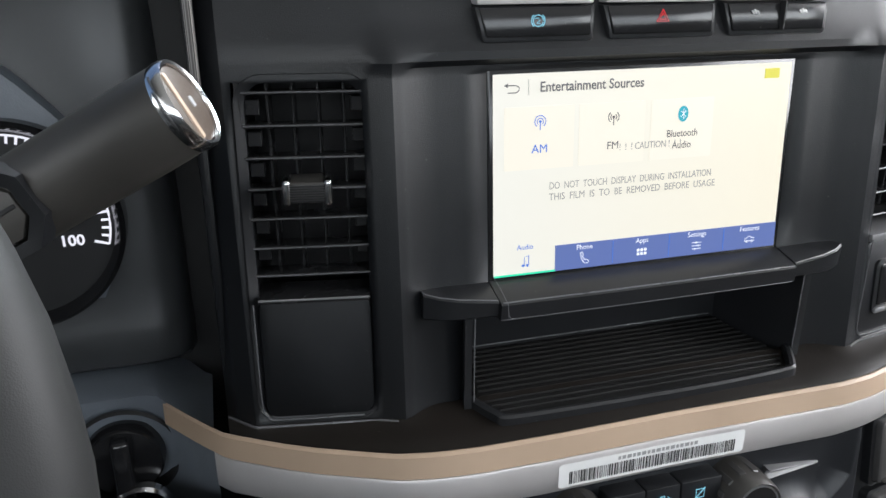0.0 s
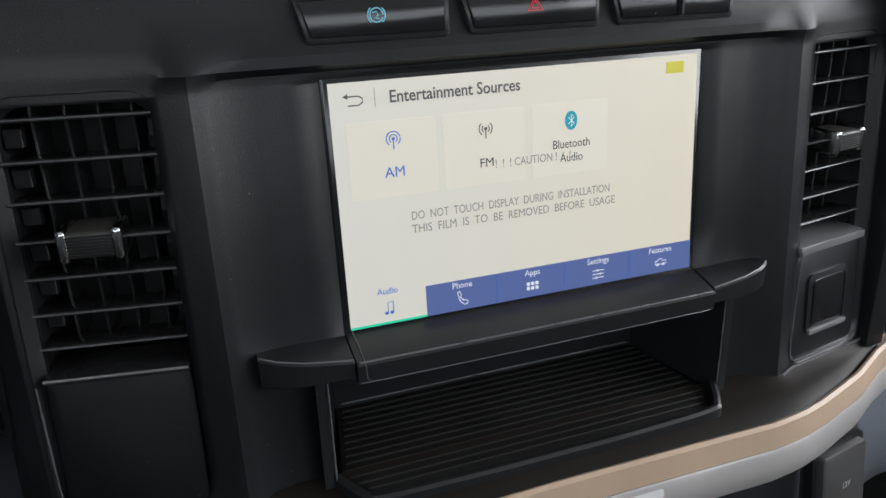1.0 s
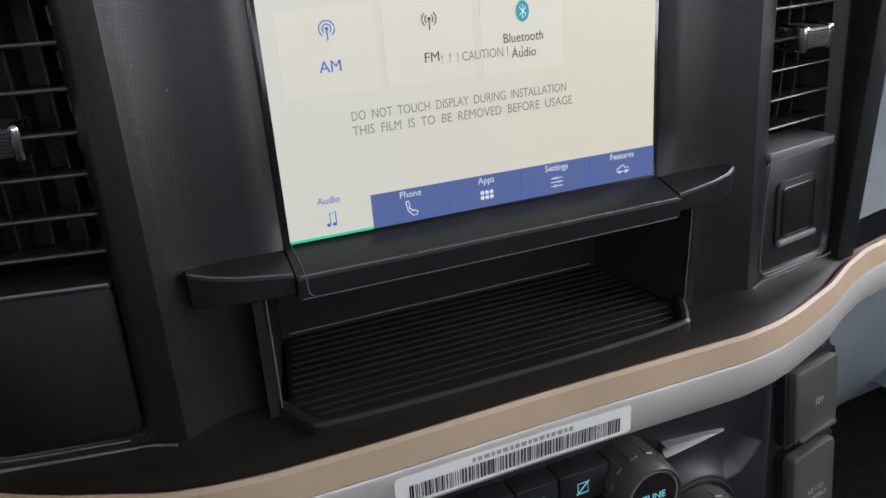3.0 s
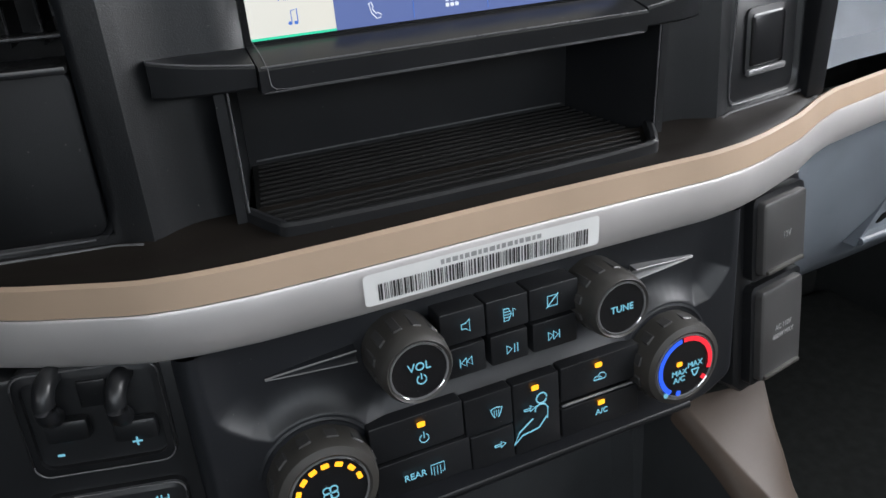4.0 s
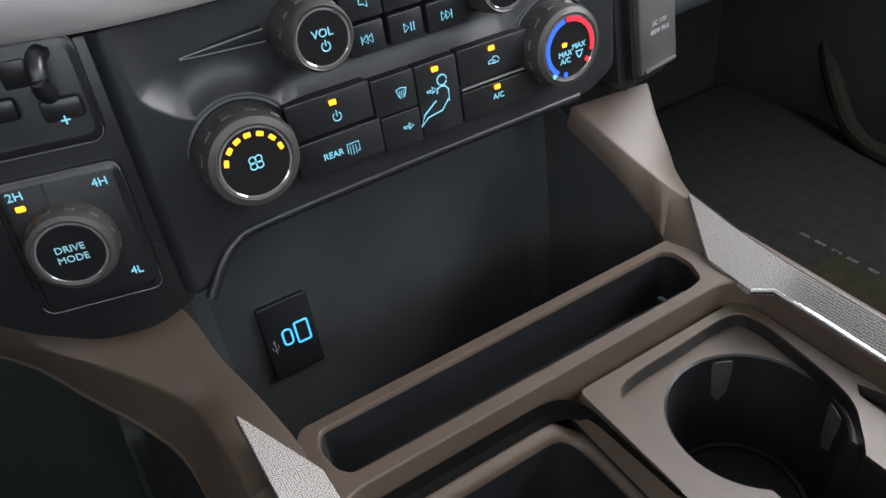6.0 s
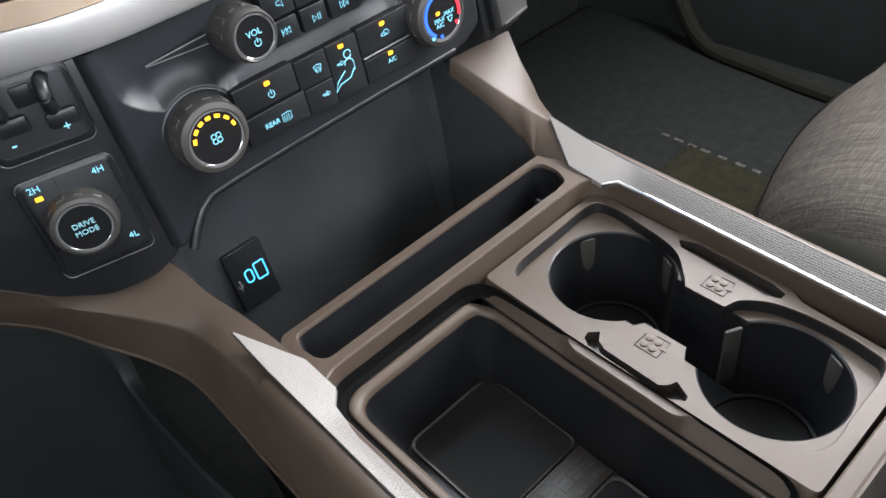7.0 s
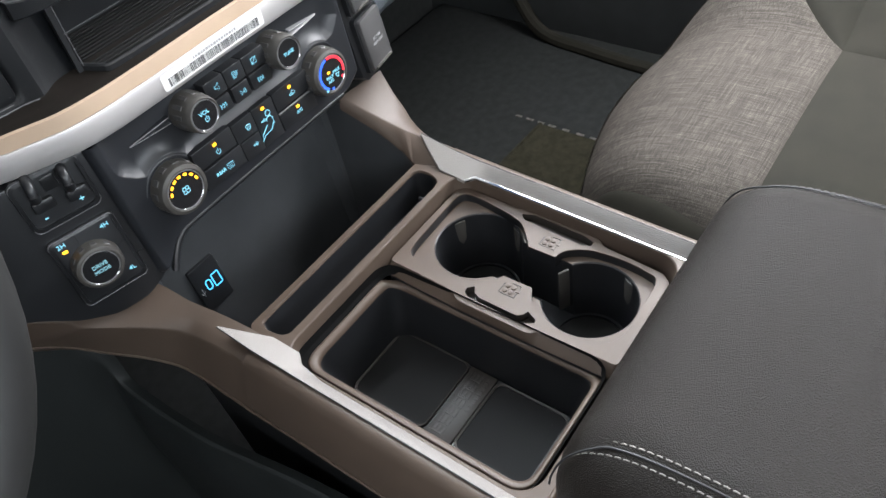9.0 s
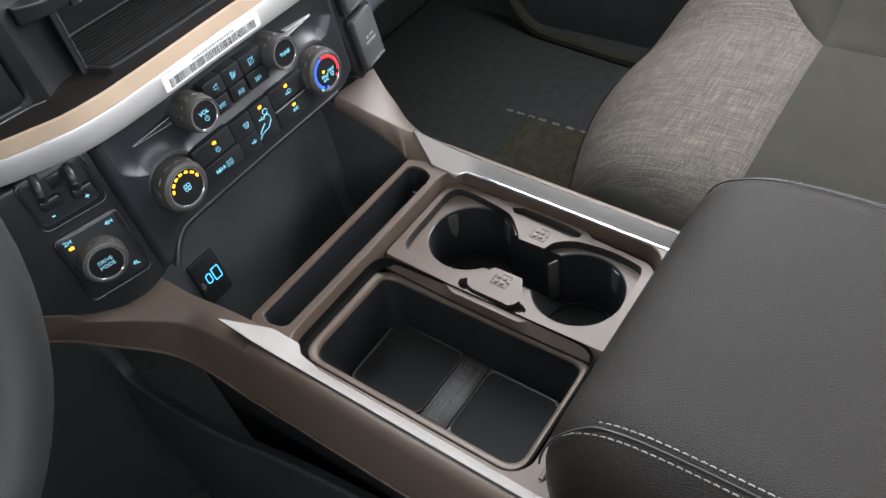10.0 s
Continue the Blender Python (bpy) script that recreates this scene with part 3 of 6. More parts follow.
def air_vent(cx, lower):
    """A tall vent with seven slats, fins behind them and a tab with chrome ends."""
    t = thing("air_vent", "tall black air vent with seven slats and chrome-ended tab", "air vent", group="dashboard vents")
    s = 1 if cx > 0 else -1
    m = front(cx, face_y(0.153, 0.8207) - 0.0004, 0.8207, 4.5)
    part("vent_bezel", frame_ring(rrect(0.0625, 0.175, 0.0130, 7), rrect(0.0545, 0.1670, 0.0110, 7), 0.008, m, -0.0045), SATIN, t)
    x0, x1 = cx - 0.0285, cx + 0.0285
    bm = bmesh.new()
    add_box(bm, x0 - 0.002, x0, 0.5035, 0.555, 0.735, 0.912)
    add_box(bm, x1, x1 + 0.002, 0.5035, 0.555, 0.735, 0.912)
    add_box(bm, x0, x1, 0.5060, 0.555, 0.9105, 0.9125)
    add_box(bm, x0, x1, 0.553, 0.555, 0.735, 0.9105)
    part("vent_duct", bm, DEEP, t, smooth=False)
    zs = [0.8990, 0.8838, 0.8688, 0.8540, 0.8395, 0.8250, 0.8110]
    for z in zs:
        yy = 0.4985 + 0.06 * (z - 0.80)
        bm = bmesh.new()
        add_box(bm, x0, x1, 0.0, 0.016, -0.0008, 0.0008, 0.0006, 2, pose(0, yy, z, -4, 0, 0))
        add_box(bm, x0, x1, -0.0004, 0.0004, -0.0003, 0.0010, 0.0003, 1, pose(0, yy, z, -4, 0, 0))
        slat = part("slat", bm, SLAT, t)
        # light caught by the slat's front edge, painted as a pale tube
        part("slat_edge", tube([(x0 + 0.0005, yy - 0.0004, z + 0.0003), (x1 - 0.0005, yy - 0.0004, z + 0.0003)], 0.00042, 6), EDGE, slat, "edge highlight added as a pale line")
    for k in range(4):
        x = cx - 0.0175 + 0.0119 * k
        part("fin", box(x - 0.0006, x + 0.0006, 0.5130, 0.532, 0.806, 0.911, 0.0004, 1), SLAT, t)
    for z0, z1 in zip(zs[1:], zs):
        part("link_block", box(x0 + 0.001, x0 + 0.0075, 0.511, 0.516, z0 + 0.004, z1 - 0.004, 0.0004, 1), SLAT, t)
        part("link_block", box(x1 - 0.0070, x1 - 0.001, 0.518, 0.522, z0 + 0.004, z1 - 0.004, 0.0004, 1), SLAT, t)
    zt = 0.8548
    tab = part("slider_tab", box(cx - 0.0085, cx + 0.0085, 0.4925, 0.511, zt - 0.0054, zt + 0.0048, 0.0016, 3), KNOB, t, "knurled dark tab")
    for e in (-1, 1):
        part("chrome_end", box(cx + e * 0.0096 - 0.0019, cx + e * 0.0096 + 0.0019, 0.4915, 0.508, zt - 0.0066, zt + 0.0060, 0.0016, 3), CHROME, tab, "bright chrome end")
    for k in range(7):
        part("ridge", box(cx - 0.008, cx + 0.008, 0.4919, 0.4932, zt - 0.0044 + 0.0012 * k, zt - 0.0038 + 0.0012 * k), SATIN, tab)
    # highlight round the bezel, modelled as a pale tube
    part("bezel_edge", tube(smooth_path([(cx - 0.0292, 0.4898, 0.800), (cx - 0.0292, 0.4888, 0.748), (cx - 0.0270, 0.4884, 0.7385), (cx - 0.0200, 0.4882, 0.7362), (cx + 0.0220, 0.4882, 0.7362)], 4), 0.0004, 6), EDGE, t, "edge highlight added as a pale line")
    if lower:
        part("blank_panel", plate(rrect(0.0545, 0.0640, 0.006), 0.004, front(cx, 0.4915, 0.7690, 4.5), 0.0010), BLANK, t, "plain grained black blanking panel")
    z0, z1 = (0.7990, 0.8015) if lower else (0.7968, 0.8018)
    shelf = part("panel_ledge", box(cx - 0.0272, cx + 0.0272, 0.4915, 0.515, z0, z1, 0.0009, 2), SLAT if lower else DIMSILVER, t)
    if lower:
        part("ledge_edge", tube([(cx - 0.0268, 0.4914, 0.8012), (cx + 0.0268, 0.4914, 0.8012)], 0.0006, 6), DIMSILVER, shelf, "thin light edge")
    if not lower:
        m2 = front(cx, 0.4915, 0.7665, 4.5)
        part("switch_panel", plate(rrect(0.0545, 0.0600, 0.006), 0.004, m2, 0.001), SATIN, t)
    lean_back(t, (s * 0.153, 0.489, 0.8), (s * 0.153, 0.489, 0.8), 0.0, s * 10.0)
    return t


air_vent(-0.1815, True)
air_vent(0.1795, False)


def dash_switch():
    t = thing("rocker_switch", "black push switch with grey-lipped surround beside the display", "switch")
    m = front(0.1790, 0.4902, 0.7665, 4.5)
    part("switch_frame", frame_ring(rrect(0.0335, 0.0345, 0.004), rrect(0.0285, 0.0285, 0.003), 0.003, m, 0.0006), SATIN, t, "satin black surround")
    part("lower_lip", box(-0.0160, 0.0160, -0.0172, -0.0135, -0.001, 0.0022, 0.0012, 2, m), DIMSILVER, t, "grey lower lip")
    part("switch_cap", plate(rrect(0.0270, 0.0275, 0.003), 0.003, m @ Matrix.Translation((0, 0.0010, 0.0012)), 0.0016), GLOSS, t)
    lean_back(t, (0.153, 0.489, 0.8), (0.153, 0.489, 0.8), 0.0, 10.0)
    return t


dash_switch()
post = thing("housing_post", "upright black trim post beside the vent", "trim", kind="structure")
part("post_body", box(0.2135, 0.2265, 0.4935, 0.520, 0.7290, 0.975, 0.0015), SATIN, post)
strip = thing("trim", "thin grey metal edge strip along the housing", "trim", kind="structure")
part("strip_body", loft([[(-0.2265, 0.5125, z), (-0.2235, 0.5095, z), (-0.2225, 0.514, z)] for z in (0.885, 0.91, 0.94, 0.985)], True, True, True), KNURL, strip)


# ---- touch display ----
def display():
    t = thing("touch_display", "lit touch display with cream audio menu under protective film", "display")
    D = front(0.0, 0.4988, 0.8000, 4.2)

    def at(u, v, h=0.0):
        return D @ Matrix.Translation((u, v, h))

    def patch(name, u0, u1, v0, v1, mat, h=0.0, r=0.0, label=""):
        w, hh = u1 - u0, v1 - v0
        out = rrect(w, hh, r, 3) if r else [(w / 2, hh / 2), (-w / 2, hh / 2), (-w / 2, -hh / 2), (w / 2, -hh / 2)]
        return part(name, plate(out, 0.0004, at((u0 + u1) / 2, (v0 + v1) / 2, h)), mat, t, label, smooth=False)

    part("display_body", plate(rrect(0.1795, 0.1105, 0.002), 0.008, at(0, 0.052, -0.0006), 0.0006), GLOSS, t)
    patch("screen", -0.0868, 0.0868, 0.0, 0.1040, UI_CREAM, 0.0, label="cream lit screen")
    for u0, u1, vb in ((-0.0810, -0.0430, 0.0560), (-0.0400, -0.0023, 0.0560), (0.0014, 0.0390, 0.0560)):
        patch("menu_tile", u0, u1, vb, 0.0877, UI_TILE, 0.0004, 0.0008)
    patch("menu_bar", -0.0520, 0.0868, 0.0, 0.0141, UI_BLUE, 0.0004, label="blue menu bar")
    for u in (-0.0180, 0.0168, 0.0520):
        patch("bar_divider", u - 0.0001, u + 0.0001, 0.001, 0.0135, UI_LINK, 0.0008)
    patch("green_line", -0.0868, -0.0522, 0.0, 0.0009, UI_GREEN, 0.0008)
    patch("yellow_patch", 0.0699, 0.0791, 0.0960, 0.1012, UI_YELLOW, 0.0004)
    w = lambda s, u, v, size, mat, align="CENTER", sq=1.0, bold=0.0: writing("lettering", s, size, at(u, v, 0.0010), mat, t, align, 0.00005, sq, bold)
    w("Entertainment Sources", -0.0625, 0.0970, 0.0070, UI_TEXT, "LEFT", 0.90, 0.00010)
    w("AM", -0.0621, 0.0663, 0.0062, UI_LINK)
    w("FM", -0.0209, 0.0654, 0.0056, UI_TEXT)
    w("Bluetooth", 0.0202, 0.0694, 0.0055, UI_TEXT, "CENTER", 0.86)
    w("Audio", 0.0202, 0.0632, 0.0055, UI_TEXT, "CENTER", 0.86)
    w("!  !  ! CAUTION !  !  !", -0.0172, 0.0643, 0.0052, UI_FILM, "LEFT", 0.80)
    w("DO  NOT  TOUCH  DISPLAY  DURING  INSTALLATION", -0.0566, 0.0466, 0.0053, UI_FILM, "LEFT", 0.744)
    w("THIS  FILM  IS  TO  BE  REMOVED  BEFORE  USAGE", -0.0566, 0.0408, 0.0053, UI_FILM, "LEFT", 0.846)
    for s, u, mat in (("Audio", -0.0696, UI_LINK), ("Phone", -0.0352, UI_WHITE), ("Apps", -0.0004, UI_WHITE), ("Settings", 0.0342, UI_WHITE), ("Features", 0.0689, UI_WHITE)):
        w(s, u, 0.0119 if mat is UI_WHITE else 0.0152, 0.0040, mat, "CENTER", 0.95)
    # symbols
    def line(name, pts, r, mat):
        part(name, tube([at(*p, 0.0011) @ Vector((0, 0, 0)) for p in pts], r, 5), mat, t, smooth=False)

    patch("bar_divider", -0.0683, -0.0681, 0.0935, 0.1010, UI_FILM, 0.0006)
    line("back_arrow", [(-0.0800, 0.0985), (-0.0750, 0.0985), (-0.0735, 0.0975), (-0.0735, 0.0960), (-0.0750, 0.0949), (-0.0795, 0.0949)], 0.00028, UI_TEXT)
    part("arrow_head", plate([(-0.0012, 0), (0.0008, -0.0011), (0.0008, 0.0011)], 0.0003, at(-0.0803, 0.0985, 0.0012)), UI_TEXT, t, smooth=False)
    for u, mat, full in ((-0.0620, UI_LINK, True), (-0.0210, UI_TEXT, False)):
        v = 0.0802
        line("mast", [(u, v - 0.0042), (u, v)], 0.00026, mat)
        part("mast_head", plate(circle(0.0007, 10), 0.0003, at(u, v, 0.0012)), mat, t, smooth=False)
        for r in (0.0017, 0.0030):
            spans = ((-50, 230),) if full else ((-50, 50), (130, 230))
            for a0, a1 in spans:
                line("wave", circle(r, 12, u, v, a0, a1), 0.00024, mat)
    part("round_badge", plate([(x * 0.72, y) for x, y in circle(0.0042, 20)], 0.0003, at(0.0202, 0.0797, 0.0010)), UI_TEAL, t, "teal oval badge", smooth=False)
    line("badge_mark", [(0.0188, 0.0812), (0.0216, 0.0783), (0.0202, 0.0770), (0.0202, 0.0824), (0.0216, 0.0811), (0.0188, 0.0782)], 0.0002, UI_WHITE)
    for du in (-0.0010, 0.0014):
        part("note_head", plate([(x * 1.2, y) for x, y in circle(0.0007, 10)], 0.0003, at(-0.0696 + du, 0.0052, 0.0011)), UI_LINK, t, smooth=False)
    line("note_stem", [(-0.0699, 0.0054), (-0.0699, 0.0098), (-0.0675, 0.0104), (-0.0675, 0.0056)], 0.00022, UI_LINK)
    line("handset", [(-0.0376, 0.0088), (-0.0366, 0.0092), (-0.0358, 0.0074), (-0.0364, 0.0066), (-0.0348, 0.0046), (-0.0340, 0.0050), (-0.0326, 0.0040), (-0.0330, 0.0030), (-0.0346, 0.0026), (-0.0368, 0.0050), (-0.0376, 0.0088)], 0.00022, UI_WHITE)
    for i in range(3):
        for j in range(2):
            part("app_square", plate(rrect(0.0016, 0.0016, 0.0004, 2), 0.0003, at(-0.0026 + 0.0022 * i, 0.0044 + 0.0022 * j, 0.0011)), UI_WHITE, t, smooth=False)
    for k, off in enumerate((-0.001, 0.0012, -0.0004)):
        v = 0.0036 + 0.0018 * k
        line("slider_line", [(0.0313, v), (0.0372, v)], 0.0002, UI_WHITE)
        line("slider_mark", [(0.0343 + off, v - 0.0007), (0.0343 + off, v + 0.0007)], 0.0002, UI_WHITE)
    line("truck_mark", [(0.0662, 0.0045), (0.0662, 0.0062), (0.0675, 0.0064), (0.0684, 0.0073), (0.0698, 0.0073), (0.0702, 0.0063), (0.0722, 0.0063), (0.0724, 0.0045), (0.0662, 0.0045)], 0.0002, UI_WHITE)
    for u in (0.0676, 0.0710):
        line("truck_wheel", circle(0.0006, 8, u, 0.0044), 0.0002, UI_WHITE)
    return t


display()


# ---- button strip above the display ----
def strip_button(x0, x1, mark):
    t = thing("strip_button", "gloss black dash button with silver top edge", "button", group="buttons above the display")
    w = x1 - x0
    m = front((x0 + x1) / 2, 0.5010, 0.9283, 6.0)
    part("button_bezel", plate([(-w / 2 - 0.0020, 0.0075), (-w / 2 + 0.0015, -0.0078), (-w / 2 + 0.003, -0.0090), (w / 2 - 0.001, -0.0090), (w / 2 + 0.001, -0.0078), (w / 2 + 0.001, 0.0075)], 0.010, m, 0.0012), SATIN, t)
    part("button_face", plate([(-w / 2, 0.0068), (-w / 2 + 0.0030, -0.0060), (-w / 2 + 0.004, -0.0068), (w / 2 - 0.0022, -0.0068), (w / 2 - 0.0012, -0.0060), (w / 2 - 0.0012, 0.0068)], 0.006, m @ Matrix.Translation((0, 0, 0.0012)), 0.001), GLOSS, t)
    part("silver_key", box(x0 - 0.0015, x1, 0.5000, 0.522, 0.9363, 0.9600, 0.0012), SILVER, t, "silver painted upper key")
    if mark == "air":
        for r, a0, a1 in ((0.0026, 0, 360), (0.0034, -50, 50), (0.0034, 130, 230)):
            part("symbol", tube([m @ Vector((x, y + 0.0005, 0.0015)) for x, y in circle(r, 20, 0, 0, a0, a1)], 0.00025, 5), CYAN, t, smooth=False)
        part("symbol", tube([m @ Vector(p) for p in ((-0.0015, 0.0014, 0.0015), (0.0, 0.0018, 0.0015), (0.0007, 0.0005, 0.0015), (-0.0007, -0.0006, 0.0015), (0.0010, -0.0008, 0.0015))], 0.00025, 5), CYAN, t, smooth=False)
    if mark == "hazard":
        for r in (0.0038, 0.0020):
            part("warning_triangle", tube([m @ Vector((x, y, 0.0015)) for x, y in circle(r, 3, 0, 0.0008, 90, 450)] + [m @ Vector((0, 0.0008 + r, 0.0015))], 0.0003, 5), REDMARK, t, "red warning triangle", smooth=False)
    if mark == "pair":
        part("key_gap", box((x0 + x1) / 2 + 0.0010, (x0 + x1) / 2 + 0.0018, 0.4965, 0.5015, 0.922, 0.9363), DEEP, t)
        for dx in (-0.0145, 0.0150):
            for k in range(3):
                part("symbol", tube([m @ Vector((dx - 0.0022 + 0.0016 * k, 0.0030 + 0.0006 * (k % 2), 0.0016)), m @ Vector((dx - 0.0010 + 0.0016 * k, 0.0016, 0.0016))], 0.0005, 5), PAPER, t, smooth=False)
    return t


strip_button(-0.0962, -0.0380, "air")
strip_button(-0.0303, 0.0298, "hazard")
strip_button(0.0376, 0.0986, "pair")


# ---- control panel: audio and climate ----
PY = 0.4466


def knob(owner, name, x, z, r_cap, r_out, label, tip=0.4335, base=0.4520):
    """A grooved rubber ring with facets round a gloss cap, axis towards the seats."""
    L = base - tip
    m = front(x, base, z)
    n = 72
    rings = []
    for r, h in ((r_out * 1.05, -0.002), (r_out * 1.05, L * 0.25), (r_out * 1.02, L * 0.55), (r_out, L * 0.80), (r_out * 0.965, L * 0.93), (r_cap + 0.0014, L * 1.0), (r_cap + 0.0003, L * 0.97), (r_cap, L * 0.80)):
        ring = []
        for i in range(n):
            a = 2 * math.pi * i / n
            notch = 0.0003 if (i % 6) in (0, 1) and h < L * 0.78 and h > 0 else 0.0
            ring.append(m @ Vector(((r - notch) * math.cos(a), (r - notch) * math.sin(a), h)))
        rings.append(ring)
    t = part(name, loft(rings, True, True, False), KNOB, owner, label, angle=25)
    for i in range(12):
        a = 2 * math.pi * (i + 0.5) / 12
        q = m @ Matrix.Rotation(a, 4, "Z") @ Matrix.Translation((r_out * 1.015, 0, L * 0.42))
        part("grip_pad", box(-0.0006, 0.0006, -r_out * 0.13, r_out * 0.13, -L * 0.22, L * 0.22, 0.0005, 1, q), COVER, t)
    part("cap", lathe([(r_cap, L * 0.80), (r_cap, L * 0.93), (r_cap - 0.0005, L * 0.97)], m, 40), GLOSS, t, "gloss black cap")
    part("cap_rim", lathe([(r_cap + 0.0003, L * 0.93), (r_cap + 0.0002, L * 0.985), (r_cap - 0.0006, L * 0.985), (r_cap - 0.0008, L * 0.96)], m, 40, cap1=False), DIMSILVER, t, "thin grey rim")
    # broken glints of light on the rim, added as chrome arcs
    for a0 in (35, 215, 300):
        part("rim_glint", tube([m @ Vector(((r_cap - 0.0002) * math.cos(radians(a0 + 5 * i)), (r_cap - 0.0002) * math.sin(radians(a0 + 5 * i)), L * 0.985)) for i in range(6)], 0.0003, 5), CHROME, t, "glint on the rim, put on in chrome")
    return t, m @ Matrix.Translation((0, 0, L * 0.975))


def stroke(owner, name, m, pts, r, mat):
    return part(name, tube([m @ Vector((*p, 0.0003)) for p in pts], r, 5), mat, owner, smooth=False)


def key(owner, x0, x1, z0, z1, depth=0.0028, thick=0.010):
    w, h = x1 - x0, z1 - z0
    return part("key", plate(rrect(w, h, 0.0008, 3), thick, front((x0 + x1) / 2, PY - depth, (z0 + z1) / 2), 0.0006), SATIN, owner)


def control_panel():
    t = thing("control_panel", "black audio and climate panel with lit keys", "control panel")
    # backing with rounded lower corners
    out = cut_corners([(-0.1430, 0.6932), (-0.1430, 0.560), (-0.1340, 0.560), (-0.1225, 0.5740), (-0.1120, 0.5825), (0.1020, 0.5840), (0.1200, 0.5860), (0.1380, 0.596), (0.1380, 0.6932)], 0.006, 4)
    ends = [(x if x < -0.11 else x + 0.0095 * max(-1.0, min(1.0, (x + 0.002) / 0.115)), z - (0.0055 if z < 0.61 and x > -0.11 else 0.0)) for x, z in out]
    mids = [((x + u) / 2 - 0.0012 * (1 if x > 0 else -1), (z + v) / 2) for (x, z), (u, v) in zip(out, ends)]
    part("panel_backing", loft([[(x, 0.4720, z) for x, z in ends], [(x, 0.4640, z) for x, z in ends], [(x, PY + 0.0150, z) for x, z in mids], [(x, PY + 0.0130, z) for x, z in out]], True, True, True), SATIN, t, angle=60)
    # front face: a proud lower part with two round bosses, and a recessed scoop round the audio keys
    scoop = [(-0.1350, 0.710), (-0.1350, 0.6754), (-0.1343, 0.6664), (-0.1330, 0.6624), (-0.1300, 0.6583), (-0.1220, 0.6513), (-0.1125, 0.6462)]
    scoop += [(-0.0962 + 0.0285 * math.cos(radians(a)), 0.6240 + 0.0285 * math.sin(radians(a))) for a in range(124, 28, -8)]
    scoop += [(-0.064, 0.6372), (0.058, 0.6372)]
    scoop += [(0.0892 + 0.0285 * math.cos(radians(a)), 0.6252 + 0.0285 * math.sin(radians(a))) for a in range(152, 40, -8)]
    scoop += [(0.1180, 0.6483), (0.1265, 0.6563), (0.1310, 0.6624), (0.1318, 0.675), (0.1318, 0.710)]
    rim = [(x, z) for x, z in out if z < 0.69] + [(0.1380, 0.720), (-0.1430, 0.720)]

    def inside(px, pz, outline):
        """Distance to a closed outline, positive inside."""
        odd, near = np.zeros(px.shape, bool), np.full(px.shape, 1.0)
        for (ax, az), (bx, bz) in zip(outline, outline[1:] + outline[:1]):
            dx, dz = bx - ax, bz - az
            f = np.clip(((px - ax) * dx + (pz - az) * dz) / max(1e-9, dx * dx + dz * dz), 0.0, 1.0)
            near = np.minimum(near, np.hypot(px - ax - f * dx, pz - az - f * dz))
            if az != bz:
                odd ^= ((az > pz) != (bz > pz)) & (px < ax + dx * (pz - az) / dz)
        return np.where(odd, near, -near)

    px, pz = np.meshgrid(np.linspace(-0.1450, 0.1410, 330), np.linspace(0.5560, 0.6940, 160))
    f = np.clip(inside(px, pz, scoop) / 0.0200, 0.0, 1.0)
    e = np.maximum(0.0, 1.0 - inside(px, pz, rim) / 0.0045)
    py = PY + 0.0026 + 0.0068 * (1 - (1 - f) ** 2.6) + 0.0030 * e * e + np.where(e > 1.35, 0.012, 0.0)
    rows = [list(zip(*(row.tolist() for row in line))) for line in zip(px, py, pz)]
    part("panel_face", loft(rows, closed=False), WING, t, "dark satin face with a scoop round the audio keys", angle=80)
    for cx, cz in ((-0.0962, 0.6240), (0.0892, 0.6252)):
        part("knob_collar", tube([(cx + 0.0262 * math.cos(radians(a)), PY + 0.0036, cz + 0.0262 * math.sin(radians(a))) for a in range(10, 172, 6)], 0.0016, 8), WING, t, "raised collar over the knob")
    # dished blades beside the upper knobs
    for x0, x1, z0, z1 in ((-0.1110, -0.0720, 0.6728, 0.6737), (0.1105, 0.0720, 0.6721, 0.6731)):
        rings, ridges = [], ([], [])
        for i in range(17):
            f = i / 16
            wide, high, base = 0.0003 + 0.0027 * f ** 0.9, 0.0004 + 0.0042 * f, PY + 0.0088
            x, z = x0 + (x1 - x0) * f, z0 + (z1 - z0) * f
            rings.append([(x, base + 0.002, z - wide - 0.0010), (x, base - 0.8 * high, z - wide), (x, base - 0.3 * high, z - 0.3 * wide), (x, base - 0.3 * high, z + 0.4 * wide), (x, base - high, z + wide), (x, base + 0.002, z + wide + 0.0012)])
            ridges[0].append(Vector(rings[-1][1]))
            ridges[1].append(Vector(rings[-1][4]))
        blade = part("blade", loft(rings, True, True, True), DIMSILVER if x0 > 0 else WING, t, angle=25)
        # light caught by the ridges, painted as thin silver tubes
        for ridge, r in zip(ridges, (0.0003, 0.00045)):
            part("blade_edge", tube(ridge, r, 6), DIMSILVER, blade, "thin light edge")
    # keys
    for x0, x1 in ((-0.0375, -0.0158), (-0.0150, 0.0060), (0.0068, 0.0325)):
        key(t, x0 + 0.0015, x1 + 0.0015, 0.6695, 0.6854, 0.0028, 0.016)
        key(t, x0 + 0.0025, x1 + 0.0005, 0.6527, 0.6677, 0.0028, 0.016)
    for b in ((-0.0740, -0.0290, 0.6215, 0.6405), (-0.0740, -0.0268, 0.6010, 0.6195), (-0.0282, -0.0036, 0.6190, 0.6390), (-0.0030, 0.0222, 0.5990, 0.6390), (-0.0262, -0.0036, 0.5990, 0.6180), (0.0232, 0.0690, 0.6205, 0.6395), (0.0232, 0.0690, 0.5995, 0.6160)):
        key(t, *b)
